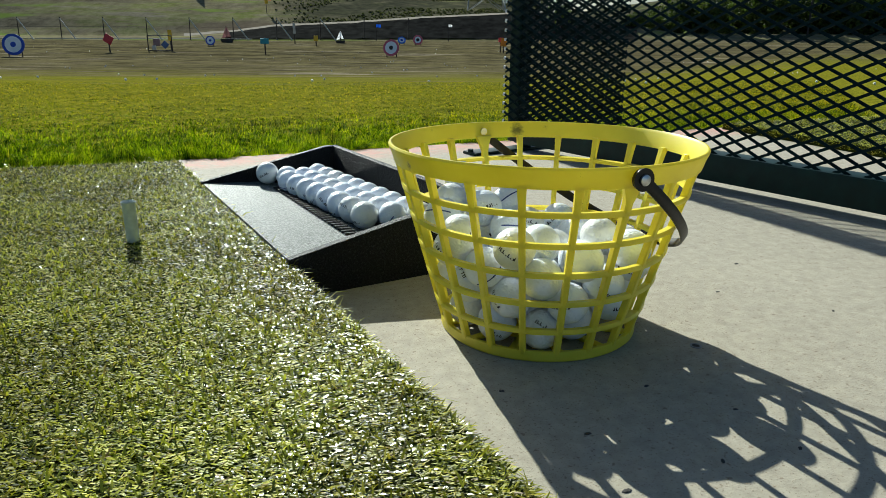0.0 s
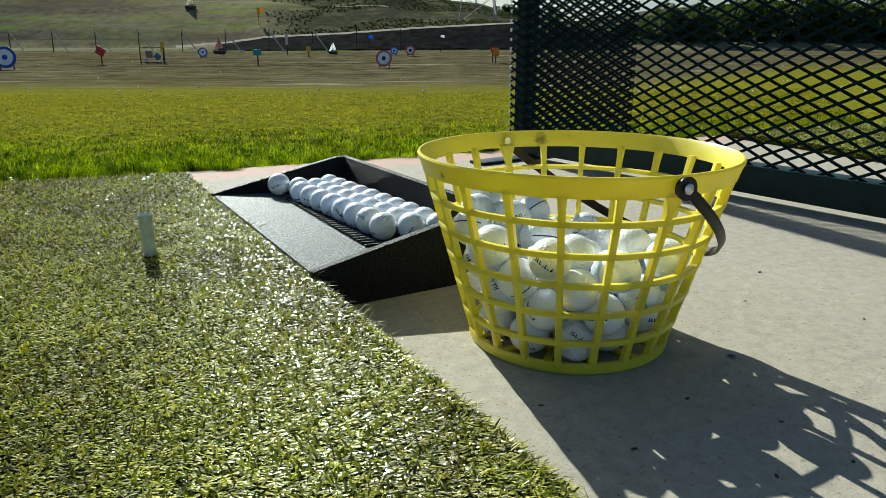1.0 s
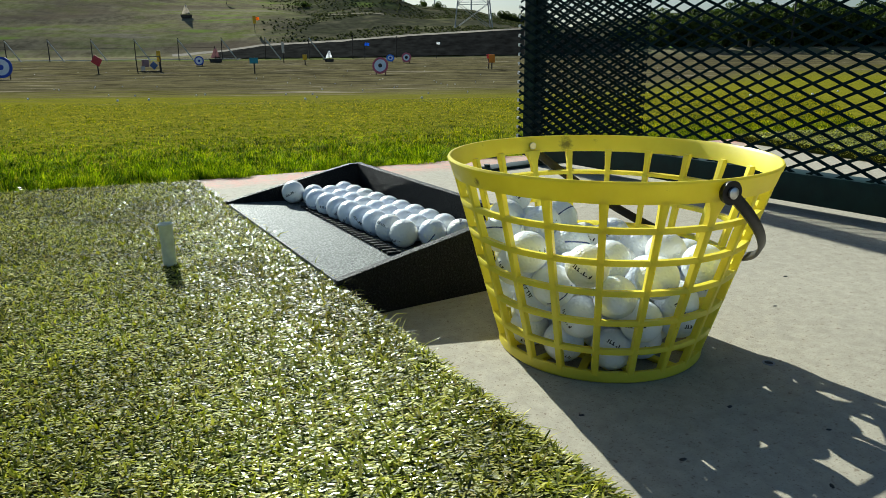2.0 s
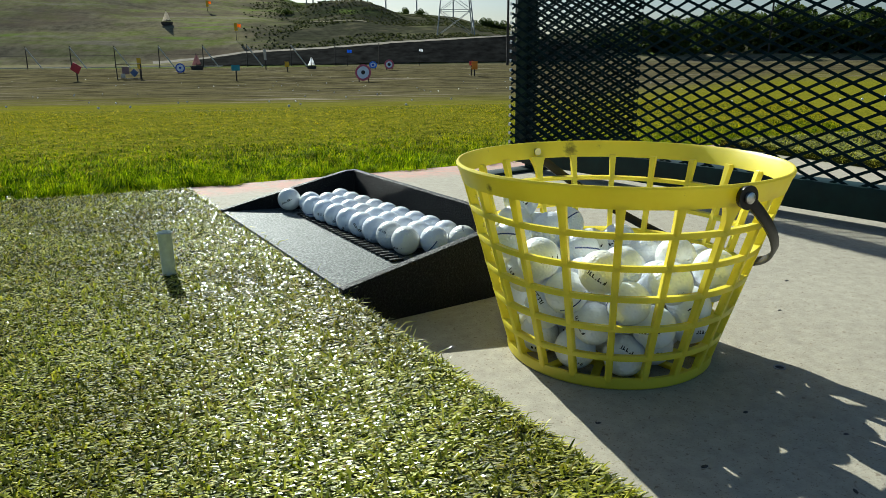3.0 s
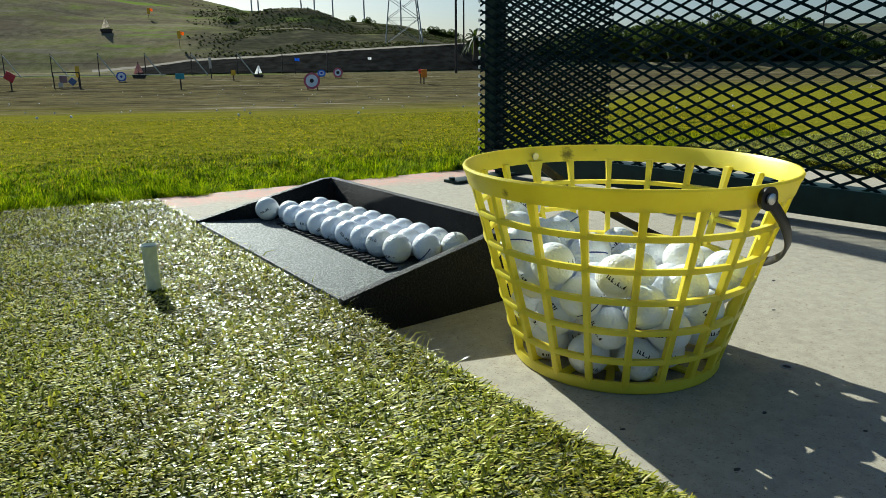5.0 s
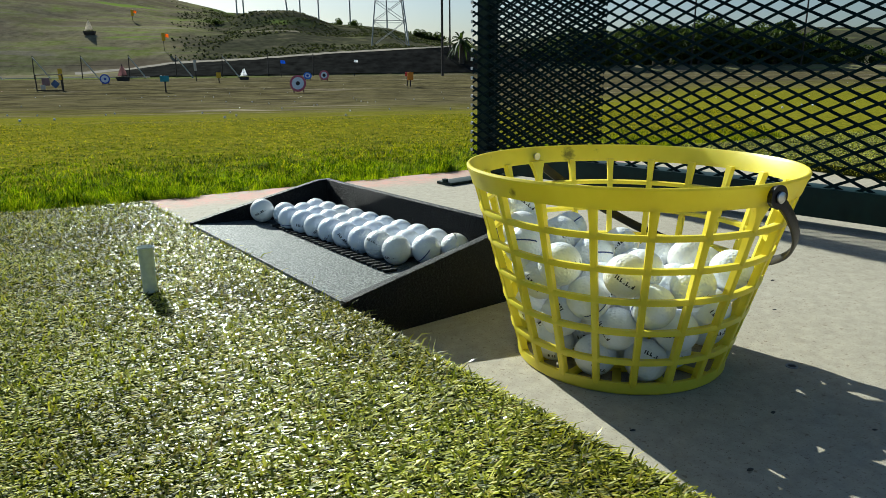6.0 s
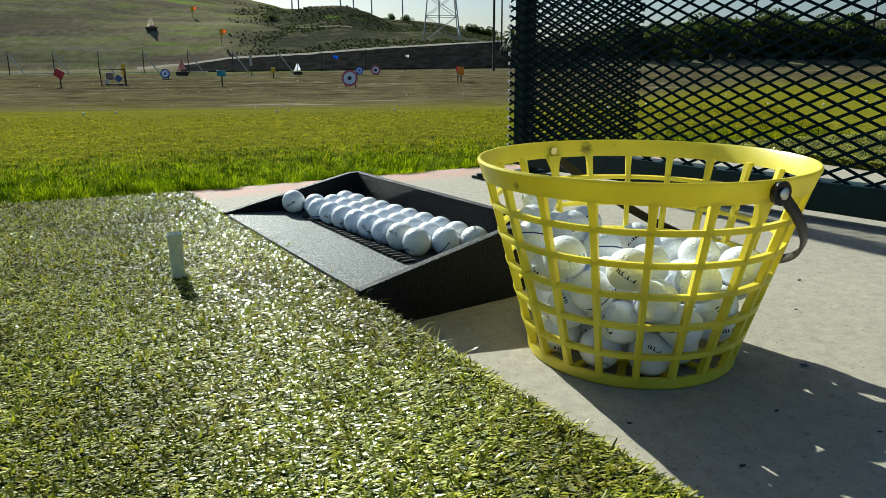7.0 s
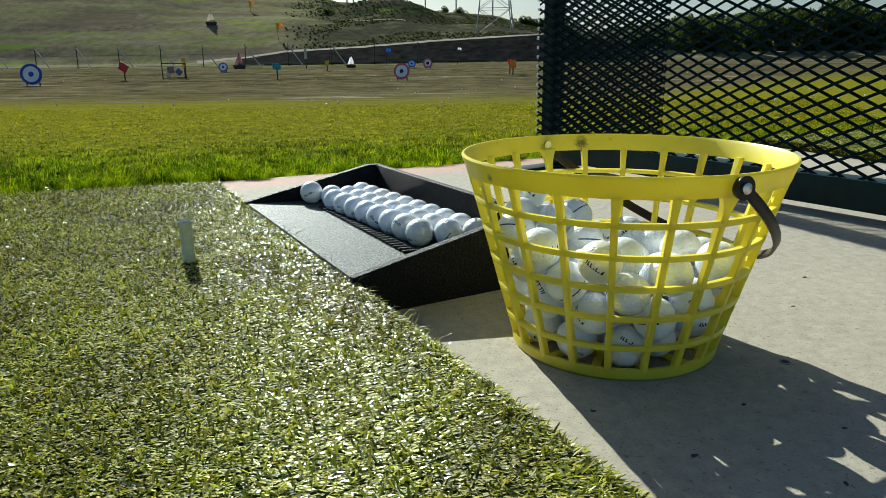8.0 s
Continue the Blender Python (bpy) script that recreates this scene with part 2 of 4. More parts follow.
RED = plain("red_paint", (0.50, 0.04, 0.05), 0.6, vary=0.15, scale=3)
PINK = plain("faded_red_paint", (0.60, 0.13, 0.17), 0.6, vary=0.15, scale=3)
ORANGE = plain("orange_cloth", (0.80, 0.26, 0.02), 0.7, vary=0.15, scale=3)
FADED = plain("faded_red_cloth", (0.30, 0.19, 0.19), 0.7, vary=0.2, scale=3)
FADED_BLUE = plain("faded_blue_paint", (0.12, 0.18, 0.34), 0.7, vary=0.2, scale=3)
AMBER = plain("yellow_paint", (0.72, 0.44, 0.03), 0.7, vary=0.15, scale=3)
TEAL = plain("teal_paint", (0.05, 0.30, 0.36), 0.6, vary=0.15, scale=3)
SKYBLUE = plain("blue_cloth", (0.06, 0.22, 0.70), 0.7, vary=0.15, scale=3)
DARKW = plain("dark_timber", (0.05, 0.042, 0.035), 0.85, vary=0.3, scale=6)
PALEW = plain("pale_timber", (0.55, 0.51, 0.44), 0.85, vary=0.2, scale=4)
GALV = plain("galvanised_steel", (0.30, 0.31, 0.32), 0.55, 0.6, 0.15, 2)
ml = Mat("tree_leaf", 0.6, 0.0, 0.15)
col = ml.ramp(ml.island(), [(0.0, (0.02, 0.035, 0.008)), (0.6, (0.055, 0.085, 0.018)), (1.0, (0.10, 0.12, 0.03))])
ml.color(col)
leafy(ml, col, 0.35)
LEAF = ml.m
msc = Mat("scrub_leaf", 0.9, 0.0, 0.0)
col = msc.ramp(msc.island(), [(0.0, (0.03, 0.036, 0.02)), (0.6, (0.06, 0.068, 0.036)), (1.0, (0.11, 0.11, 0.06))])
msc.color(col)
leafy(msc, col, 0.3)
SCRUB = msc.m
BARK = plain("bark", (0.10, 0.08, 0.06), 0.9, vary=0.3, scale=5)
SOIL = plain("dark_spot", (0.05, 0.045, 0.04), 0.9, vary=0.3, scale=200)

# ---- building blocks ----


def mesh_of(bm, name, material, smooth=True):
    me = bpy.data.meshes.new(name)
    bm.to_mesh(me)
    bm.free()
    if smooth:
        for p in me.polygons:
            p.use_smooth = True
        me.set_sharp_from_angle(angle=radians(38))
    me.materials.append(material)
    return me


def part(name, bm, material, parent, label="", smooth=True):
    ob = new(name, mesh_of(bm, name, material, smooth))
    ob.parent = parent
    if label:
        ob["label"] = label
    return ob


def thing(name, m, label, category, group="", kind=""):
    ob = new(name)
    ob.matrix_world = m
    ob.empty_display_size = 0.05
    return tagged(ob, label, category, group, kind)


def box(sx, sy, sz, at=(0, 0, 0), bevel=0.0, turn=None):
    bm = bmesh.new()
    bmesh.ops.create_cube(bm, size=1.0)
    bmesh.ops.scale(bm, vec=(sx, sy, sz), verts=bm.verts)
    if bevel:
        bmesh.ops.bevel(bm, geom=bm.edges[:], offset=bevel, segments=2, affect="EDGES", profile=0.6)
    if turn:
        bmesh.ops.transform(bm, matrix=turn, verts=bm.verts)
    bmesh.ops.translate(bm, vec=at, verts=bm.verts)
    return bm


def rod(a, b, r0, r1=None, n=10):
    a, b = Vector(a), Vector(b)
    bm = bmesh.new()
    bmesh.ops.create_cone(bm, cap_ends=True, segments=n, radius1=r0, radius2=r0 if r1 is None else r1, depth=(b - a).length)
    q = (b - a).to_track_quat("Z", "Y").to_matrix().to_4x4()
    bmesh.ops.transform(bm, matrix=Matrix.Translation((a + b) / 2) @ q, verts=bm.verts)
    return bm


def lathe(profile, n=96, closed=True):
    """A ring swept round z from a profile of (radius, height)."""
    bm = bmesh.new()
    rings = [[bm.verts.new((r * math.cos(2 * math.pi * i / n), r * math.sin(2 * math.pi * i / n), h)) for r, h in profile] for i in range(n)]
    k = len(profile)
    for i in range(n):
        a, b = rings[i], rings[(i + 1) % n]
        for j in range(k if closed else k - 1):
            bm.faces.new((a[j], b[j], b[(j + 1) % k], a[(j + 1) % k]))
    bmesh.ops.recalc_face_normals(bm, faces=bm.faces)
    return bm


def ribbon(points, ups, width, thick, caps=True):
    """A flat strap along points; ups are the ways of its width."""
    bm = bmesh.new()
    rings = []
    for i, (p, u) in enumerate(zip(points, ups)):
        d = (points[min(i + 1, len(points) - 1)] - points[max(i - 1, 0)]).normalized()
        u = (u - d * u.dot(d)).normalized()
        s = d.cross(u)
        w, t = width / 2, thick / 2
        rings.append([bm.verts.new(p + u * a + s * b) for a, b in ((-w, -t * 0.6), (-w * 0.8, -t), (w * 0.8, -t), (w, -t * 0.6), (w, t * 0.6), (w * 0.8, t), (-w * 0.8, t), (-w, t * 0.6))])
    for a, b in zip(rings, rings[1:]):
        for j in range(8):
            bm.faces.new((a[j], b[j], b[(j + 1) % 8], a[(j + 1) % 8]))
    if caps:
        bm.faces.new(rings[0])
        bm.faces.new(rings[-1][::-1])
    bmesh.ops.recalc_face_normals(bm, faces=bm.faces)
    return bm


def sheet(name, verts, faces, material, smooth=False):
    me = bpy.data.meshes.new(name)
    me.from_pydata(verts, [], faces)
    me.materials.append(material)
    if smooth:
        me.polygons.foreach_set("use_smooth", [True] * len(me.polygons))
    me.update()
    return me


def blades(name, xy, z0, length, width, lean, material, rng, ang=None, droop=1.5, tip=0.12, roll=0.25):
    """Many bent blades, each six points: two at the foot, two half-way and two at the narrower tip."""
    n = len(xy)
    ang = rng.uniform(0, 2 * np.pi, n) if ang is None else ang
    d = np.stack([np.cos(ang), np.sin(ang), np.zeros(n)], 1)
    tw = ang + np.pi / 2 + rng.normal(0, 0.5, n)
    s = np.stack([np.cos(tw), np.sin(tw), rng.normal(0, roll, n)], 1) * (width / 2)[:, None]
    p0 = np.stack([xy[:, 0], xy[:, 1], z0], 1)
    up = np.array([0, 0, 1.0])
    l1, l2 = lean * 0.7, np.minimum(lean * droop, 1.75)
    p1 = p0 + (d * np.sin(l1)[:, None] + up * np.cos(l1)[:, None]) * (length * 0.55)[:, None]
    p2 = p1 + (d * np.sin(l2)[:, None] + up * np.cos(l2)[:, None]) * (length * 0.5)[:, None]
    v = np.stack([p0 - s, p0 + s, p1 - s * 0.9, p1 + s * 0.9, p2 + s * tip, p2 - s * tip], 1).reshape(-1, 3)
    me = bpy.data.meshes.new(name)
    i = np.arange(n) * 6
    loops = np.stack([i, i + 1, i + 3, i + 2, i + 2, i + 3, i + 4, i + 5], 1).ravel()
    me.vertices.add(len(v))
    me.vertices.foreach_set("co", v.ravel())
    me.loops.add(len(loops))
    me.loops.foreach_set("vertex_index", loops)
    me.polygons.add(2 * n)
    me.polygons.foreach_set("loop_start", np.arange(2 * n) * 4)
    me.polygons.foreach_set("use_smooth", np.ones(2 * n, bool))
    me.update(calc_edges=True)
    me.materials.append(material)
    return me


# ---- ground and hills: one sheet to the horizon ----
FIELD = ([0, 2.0, 6, 12, 20, 32, 45, 60, 75, 95, 3000], [-0.035, -0.035, -0.13, -0.42, -0.75, -0.96, -0.87, -0.34, -0.14, 0.20, 0.30])
RIDGE = ([-0.9, -0.5, -0.3, -0.263, -0.19, -0.16, -0.1, -0.069, -0.039, 0.032, 0.063, 0.111, 0.16, 0.3, 0.6, 1.2], [0.17, 0.14, 0.107, 0.098, 0.082, 0.0806, 0.0806, 0.071, 0.0655, 0.0593, 0.050, 0.039, 0.034, 0.052, 0.060, 0.05])
TRACK = ([-0.9, -0.39, -0.326, -0.272, -0.158, -0.056, 0.119, 0.3, 1.2], [0.0, 0.0, 0.005, 0.0122, 0.0173, 0.0241, 0.0321, 0.006, 0.004])


def ground_z(x, y, r):
    """Height of the ground; hills rise only ahead of the tees."""
    d = max(y, r * 0.55)
    z = float(np.interp(d, *FIELD))
    if d > 76 and y > 0:
        az = x / max(y, 1e-6)
        top = 0.31 + float(np.interp(az, *TRACK)) * 86
        ridge = 0.31 + float(np.interp(az, *RIDGE)) * 165
        far = min(1.0, (d - 76) / 8.0)
        z = z + (top - z) * far if top > z else z
        if d > 91:
            k = min(1.0, (d - 91) / 74)
            knoll = math.exp(-((az + 0.115) / 0.062) ** 4)
            steep = min(1.0, max(0.0, (d - 118) / 10))
            k = k ** 0.85 * (1 - knoll) + knoll * (0.55 * min(1, (d - 91) / 27) + 0.45 * steep)
            z = top + (ridge * (1 - 0.20 * knoll) - top) * k
            wob = noise.noise((x * 0.035, y * 0.035, 1.0)) * 1.1 + noise.noise((x * 0.11, y * 0.11, 4.0)) * 0.45
            z += wob * min(1, (d - 91) / 20) * (1 - 0.75 * max(0.0, (k - 0.8) / 0.2))
        if d > 165:
            z = ridge * max(0.2, 1 - (d - 165) / 500)
        edge = max(0.0, 1 - abs(math.atan2(x, y)) / 1.05)
        z = 0.3 + (z - 0.3) * min(1.0, edge * 5)
    return z


rads = [0.0, 1.0, 1.8, 2.4, 3, 3.6, 4.3, 5.2, 6.2, 7.5, 9, 10.5, 12, 14, 16, 18, 20, 23, 26, 29, 32, 36, 40, 45, 50, 55, 60, 65, 70, 75, 76.5, 78, 80, 82, 84, 86, 88, 90.5, 93]
rads += [96 + 3 * i for i in range(26)] + [175, 190, 220, 270, 350, 500, 800, 1300, 2200, 3500]
angs = [radians(-50 + 0.4 * i) for i in range(251)] + [radians(54 + 4 * i) for i in range(64)]
verts, faces = [], []
for a in angs:
    for r in rads:
        c = max(math.cos(a), 0.6)
        rr = r / c if r > 0 else 0.0
        px, py = rr * math.sin(a), rr * math.cos(a)
        verts.append((px, py, ground_z(px, py, rr)))
k = len(rads)
for i in range(len(angs)):
    for j in range(k - 1):
        a, b = i * k + j, ((i + 1) % len(angs)) * k + j
        faces.append((a, b, b + 1, a + 1) if j else (a, b + 1, a + 1))
tagged(new("ground", sheet("ground", verts, faces, GROUND, True)), "mown green lawn running into dry brown dirt and grassy hills", "ground", kind="structure")


def bearing(az, el, d):
    """A place d metres ahead of the tee, at a sideways and an upward slope from the eye."""
    return Vector((az * d - 0.19, d + 0.07, 0.308 + el * d))


# road along the bank and the dark bank below it
def strip(name, rows, material, label, category):
    verts = [tuple(p) for r in rows for p in r]
    w = len(rows[0])
    faces = [(i * w + j, i * w + j + 1, (i + 1) * w + j + 1, (i + 1) * w + j) for i in range(len(rows) - 1) for j in range(w - 1)]
    return tagged(new(name, sheet(name, verts, faces, material, True)), label, category, kind="structure")


rows = []
for i in range(60):
    az = -0.40 + 0.55 * i / 59
    row = []
    for d in (84.5, 85.7, 86.9):
        px, py = az * d, d
        row.append((px, py, ground_z(px, py, py) + 0.06 + (d - 84.5) * 0.11 + 0.05 * noise.noise((px * 0.3, d, 0))))
    rows.append(row)
strip("road", rows, ROAD, "pale dirt service road climbing along the hillside", "road")
rows = []
for i in range(30):
    az = -0.175 + 0.08 * i / 29
    rows.append([(az * d, d, ground_z(az * d, d, d) + 0.07) for d in (113.0, 113.8, 114.6)])
strip("footpath", rows, PATHM, "pale worn footpath below the knoll", "path")
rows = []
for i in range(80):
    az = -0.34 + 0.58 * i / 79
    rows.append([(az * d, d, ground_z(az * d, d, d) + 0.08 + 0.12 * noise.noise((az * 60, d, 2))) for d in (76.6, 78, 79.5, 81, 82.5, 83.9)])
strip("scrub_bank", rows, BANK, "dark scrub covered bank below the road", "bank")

# ---- concrete tee slab ----
EDGE_A, EDGE_TURN = Vector((0.04, 2.19, 0.0)), math.atan2(0.365, 0.795)
slab = new("tee_slab", mesh_of(box(14.0, 9.0, 0.14, (1.0, 4.5, -0.07), 0.006), "tee_slab", CONCRETE, False))
slab.matrix_world = Matrix.Translation(EDGE_A) @ Matrix.Rotation(EDGE_TURN + math.pi, 4, "Z")
tagged(slab, "sunlit sandy concrete tee slab with faded red edge", "pavement", kind="structure")


def spot(x, y, size, turn):
    bm = bmesh.new()
    bmesh.ops.create_icosphere(bm, subdivisions=2, radius=1.0)
    for v in bm.verts:
        v.co *= 1 + 0.35 * noise.noise(v.co * 1.7 + Vector((x * 90, y * 70, 0)))
    bmesh.ops.scale(bm, vec=(size, size * 0.55, size * 0.18), verts=bm.verts)
    ob = new("dirt_crumb", mesh_of(bm, "dirt_crumb", SOIL))
    ob.matrix_world = pose(x, y, size * 0.08, 0, 0, turn)
    tagged(ob, "small dark crumb of dirt on the concrete", "crumb", "crumbs on the concrete")


for x, y, s, a in ((0.099, 0.515, 0.0035, 20), (0.03, 0.585, 0.003, 5), (0.17, 0.60, 0.003, 40), (0.24, 0.56, 0.0025, 0), (0.20, 0.48, 0.003, 80), (0.115, 0.44, 0.004, 30), (0.16, 0.43, 0.0042, 10), (0.27, 0.50, 0.0028, 60), (0.40, 0.98, 0.004, 30), (0.33, 0.86, 0.003, 10), (0.45, 0.80, 0.003, 70)):
    spot(x, y, s, a)

# flush steel anchor in the slab
anchor = thing("floor_anchor", pose(0.247, 0.692, 0.0), "dark steel drop-in anchor sunk in the concrete", "anchor")
part("sleeve", lathe([(0.0062, -0.004), (0.0062, 0.0010), (0.0045, 0.0010), (0.0045, -0.004)], 24), GALV, anchor, "worn grey steel rim")
part("plug", lathe([(0.0001, -0.001), (0.0046, -0.001), (0.0046, 0.0002), (0.0001, 0.0003)], 16), SOIL, anchor)

# ---- hitting mat ----
MAT_TOP = 0.046
mat_u, mat_v = Vector((0.5166, -0.8562)), Vector((-0.9409, -0.3387))


def mat_backing(corner, u, v, length, width, top):
    pts = [corner, corner + u * length, corner + u * length + v * width, corner + v * width]
    bm = bmesh.new()
    lo = [bm.verts.new((p.x, p.y, 0.001)) for p in pts]
    hi = [bm.verts.new((p.x, p.y, top)) for p in pts]
    bm.faces.new(hi)
    bm.faces.new(lo[::-1])
    for i in range(4):
        bm.faces.new((lo[i], lo[(i + 1) % 4], hi[(i + 1) % 4], hi[i]))
    bmesh.ops.recalc_face_normals(bm, faces=bm.faces)
    return bm


def hitting_mat(corner, u, v, length, width, count, near, label, top):
    """A mat with combed plastic blades; near: whether blades thin out past the stretch beside the tee."""
    mat = thing("hitting_mat", Matrix(), label, "mat", "hitting mats")
    part("backing", mat_backing(corner, u, v, length, width, top), TURF_BASE, mat, "dark rubber backing", False)
    rng = np.random.default_rng(5)
    a, b = rng.uniform(0, 1.95 if near else length, count), rng.uniform(0, 1.25 if near else width, count)
    px, py = corner.x + u.x * a + v.x * b, corner.y + u.y * a + v.y * b
    if near:
        dist = np.hypot(px + 0.1, py)
        keep = (py > 0.22) & (px > -0.35 - 0.78 * py) & (rng.uniform(0, 1, count) < np.clip(0.95 / (0.35 + dist), 0.35, 1))
        px, py = px[keep], py[keep]
    n = len(px)
    combed = rng.uniform(0, 1, n) < 0.8
    ang = np.where(combed, rng.normal(-0.1, 0.38, n), rng.uniform(0, 2 * np.pi, n))
    lean = np.where(combed, rng.normal(1.77, 0.09, n), rng.normal(1.25, 0.3, n))
    grow = 1.0 if near else 1.5
    turf = new("turf", blades("turf", np.stack([px, py], 1), np.full(n, top - 0.001), rng.uniform(0.0050, 0.0100, n) * grow, rng.uniform(0.0012, 0.0022, n) * grow, np.clip(lean, 0.1, 2.2), TURF, rng, ang, 0.82, 0.55, 0.13))
    turf.parent = mat
    tagged(turf, "glossy flattened plastic turf blades", kind="stuff")
    if near:
        a, b = rng.uniform(0, length, 90000), rng.uniform(0, width, 90000)
        qx, qy = corner.x + u.x * a + v.x * b, corner.y + u.y * a + v.y * b
        rest = ~((qy > 0.22) & (qx > -0.35 - 0.78 * qy) & (a < 1.95) & (b < 1.25))
        qx, qy = qx[rest], qy[rest]
        m = len(qx)
        rough_turf = new("turf", blades("turf", np.stack([qx, qy], 1), np.full(m, top - 0.001), rng.uniform(0.009, 0.017, m), rng.uniform(0.003, 0.006, m), np.clip(rng.normal(1.7, 0.15, m), 0.1, 2.2), TURF, rng, rng.normal(-0.1, 0.6, m), 0.82, 0.55, 0.13))
        rough_turf.parent = mat
        tagged(rough_turf, "glossy flattened plastic turf blades", kind="stuff")
    n = 5200
    a, side_b = rng.uniform(0, 1.95, n), rng.uniform(-0.002, 0.010, n)
    far_edge = rng.uniform(0, 1, n) < 0.2
    fx = np.where(far_edge, corner.x + v.x * a * 0.6 + u.x * side_b, corner.x + u.x * a + v.x * side_b)
    fy = np.where(far_edge, corner.y + v.y * a * 0.6 + u.y * side_b, corner.y + u.y * a + v.y * side_b)
    out_way = np.where(far_edge, math.atan2(-u.y, -u.x), math.atan2(-v.y, -v.x)) + rng.normal(0, 0.8, n)
    fringe = new("turf_fringe", blades("turf_fringe", np.stack([fx, fy], 1), top - rng.uniform(0.0, 0.02, n), rng.uniform(0.006, 0.013, n) * np.where(rng.uniform(0, 1, n) < 0.09, 2.1, 1.0), rng.uniform(0.0011, 0.0020, n), np.clip(rng.normal(1.15, 0.3, n), 0.3, 1.6), TURF, rng, out_way))
    fringe.parent = mat
    tagged(fringe, "frayed blades along the mat edge", kind="stuff")
    return mat


hitting_mat(Vector((-0.671, 1.548)), mat_u, mat_v, 2.2, 1.7, 720000, True, "worn green artificial turf hitting mat on concrete", MAT_TOP)
hitting_mat(Vector((0.945, 2.555)), Vector((0.352, -0.936)), Vector((0.936, 0.352)), 2.2, 1.7, 90000, False, "green turf hitting mat of the next bay", 0.024)

# ---- rubber tee ----
tee = thing("rubber_tee", pose(-0.470, 0.905, MAT_TOP - 0.006), "pale worn rubber golf tee standing in the mat", "tee")
part("tube", lathe([(0.0085, 0.0), (0.0084, 0.03), (0.0088, 0.058), (0.0102, 0.063), (0.0090, 0.064), (0.0070, 0.060), (0.0062, 0.0)], 32), TEE, tee)
part("collar", lathe([(0.0085, 0.0), (0.013, 0.0), (0.013, 0.004), (0.0085, 0.006)], 32), TEE, tee, "darker flared foot")

# ---- golf balls ----
R = 0.02135


def ball_mesh():
    bm = bmesh.new()
    bmesh.ops.create_icosphere(bm, subdivisions=4, radius=R)
    return mesh_of(bm, "golf_ball", BALL)


def mark_mesh(kind):
    """A printed mark as one joined row of bars that lies on the ball."""
    bm = bmesh.new()
    r2 = random.Random(kind)
    if kind == 2:
        us, vs, pick = [-0.8 + 0.1 * i for i in range(17)], [-0.035, 0.035], lambda i, j: True
    else:
        us, vs = [-0.5 + 0.05 * i for i in range(21)], [-0.095, -0.085, -0.03, 0.035, 0.095]
        on = {(i, j): (j == 0 or (i % 3 != 2 and r2.random() < 0.8)) for i in range(20) for j in range(4)}
        for j in range(1, 4):
            for i in range(20):
                on[i, j] = on[i, j] and on[i, j - 1]
        pick = lambda i, j: on[i, j]
    grid = {}

    def at(i, j):
        if (i, j) not in grid:
            u, w = us[i], vs[j]
            grid[i, j] = bm.verts.new(Vector((math.cos(w) * math.cos(u), math.cos(w) * math.sin(u), math.sin(w))) * (R + 0.00012))
        return grid[i, j]

    for i in range(len(us) - 1):
        for j in range(len(vs) - 1):
            if pick(i, j):
                bm.faces.new((at(i, j), at(i + 1, j), at(i + 1, j + 1), at(i, j + 1)))
    return mesh_of(bm, "mark", INK_BLUE if kind == 2 else INK)


BALL_MESH = ball_mesh()
MARKS = [mark_mesh(i) for i in range(6)]
turn_rng = random.Random(11)


def golf_ball(x, y, z, label, group, aim=None):
    ob = new("golf_ball", BALL_MESH)
    if aim is None or turn_rng.random() < 0.4:
        e = Euler([turn_rng.uniform(0, 6.28) for _ in range(3)])
    else:
        e = Euler((turn_rng.uniform(-0.9, 0.9), turn_rng.uniform(-0.6, 0.6), aim + turn_rng.uniform(-0.7, 0.7)), "XYZ")
    ob.matrix_world = Matrix.LocRotScale((x, y, z), e, None)
    tagged(ob, label, "golf ball", group)
    mk = new("mark", MARKS[turn_rng.randrange(6)])
    mk.parent = ob
    return ob


# ---- yellow basket ----
BX, BY, B0, BS = 0.0795, 0.758, 0.1085, 0.278
basket = thing("ball_basket", pose(BX, BY, 0.0), "yellow plastic range basket filled with golf balls", "basket")


def wall_r(z):
    return B0 + BS * z


RT = 0.2135
part("rim", lathe([(wall_r(RT - 0.018) - 0.001, RT - 0.0195), (wall_r(RT - 0.018) + 0.0022, RT - 0.020), (wall_r(RT - 0.007) + 0.0026, RT - 0.0085), (wall_r(RT - 0.004) + 0.0036, RT - 0.005), (wall_r(RT) + 0.0034, RT - 0.0015), (wall_r(RT) + 0.0022, RT + 0.0005), (wall_r(RT) + 0.0004, RT + 0.0005), (wall_r(RT) - 0.0016, RT - 0.002)], 128), YELLOW, basket, "broad rim band with scuffs")
for z in (0.1680, 0.1360, 0.1040, 0.0710, 0.0375):
    r = wall_r(z)
    part("hoop", lathe([(r - 0.0046, z - 0.0022), (r + 0.0018, z - 0.0028), (r + 0.0026, z), (r + 0.0019, z + 0.0028), (r - 0.0046, z + 0.0022)], 96), YELLOW, basket)
part("base_ring", lathe([(wall_r(0) - 0.006, 0.0005), (wall_r(0) + 0.0030, 0.0005), (wall_r(0) + 0.0044, 0.002), (wall_r(0.008) + 0.0026, 0.0105), (wall_r(0.0105) + 0.0018, 0.0125), (wall_r(0.011) - 0.0022, 0.0125), (wall_r(0.0) - 0.006, 0.0055)], 96), YELLOW, basket)
AZ0 = 4.9
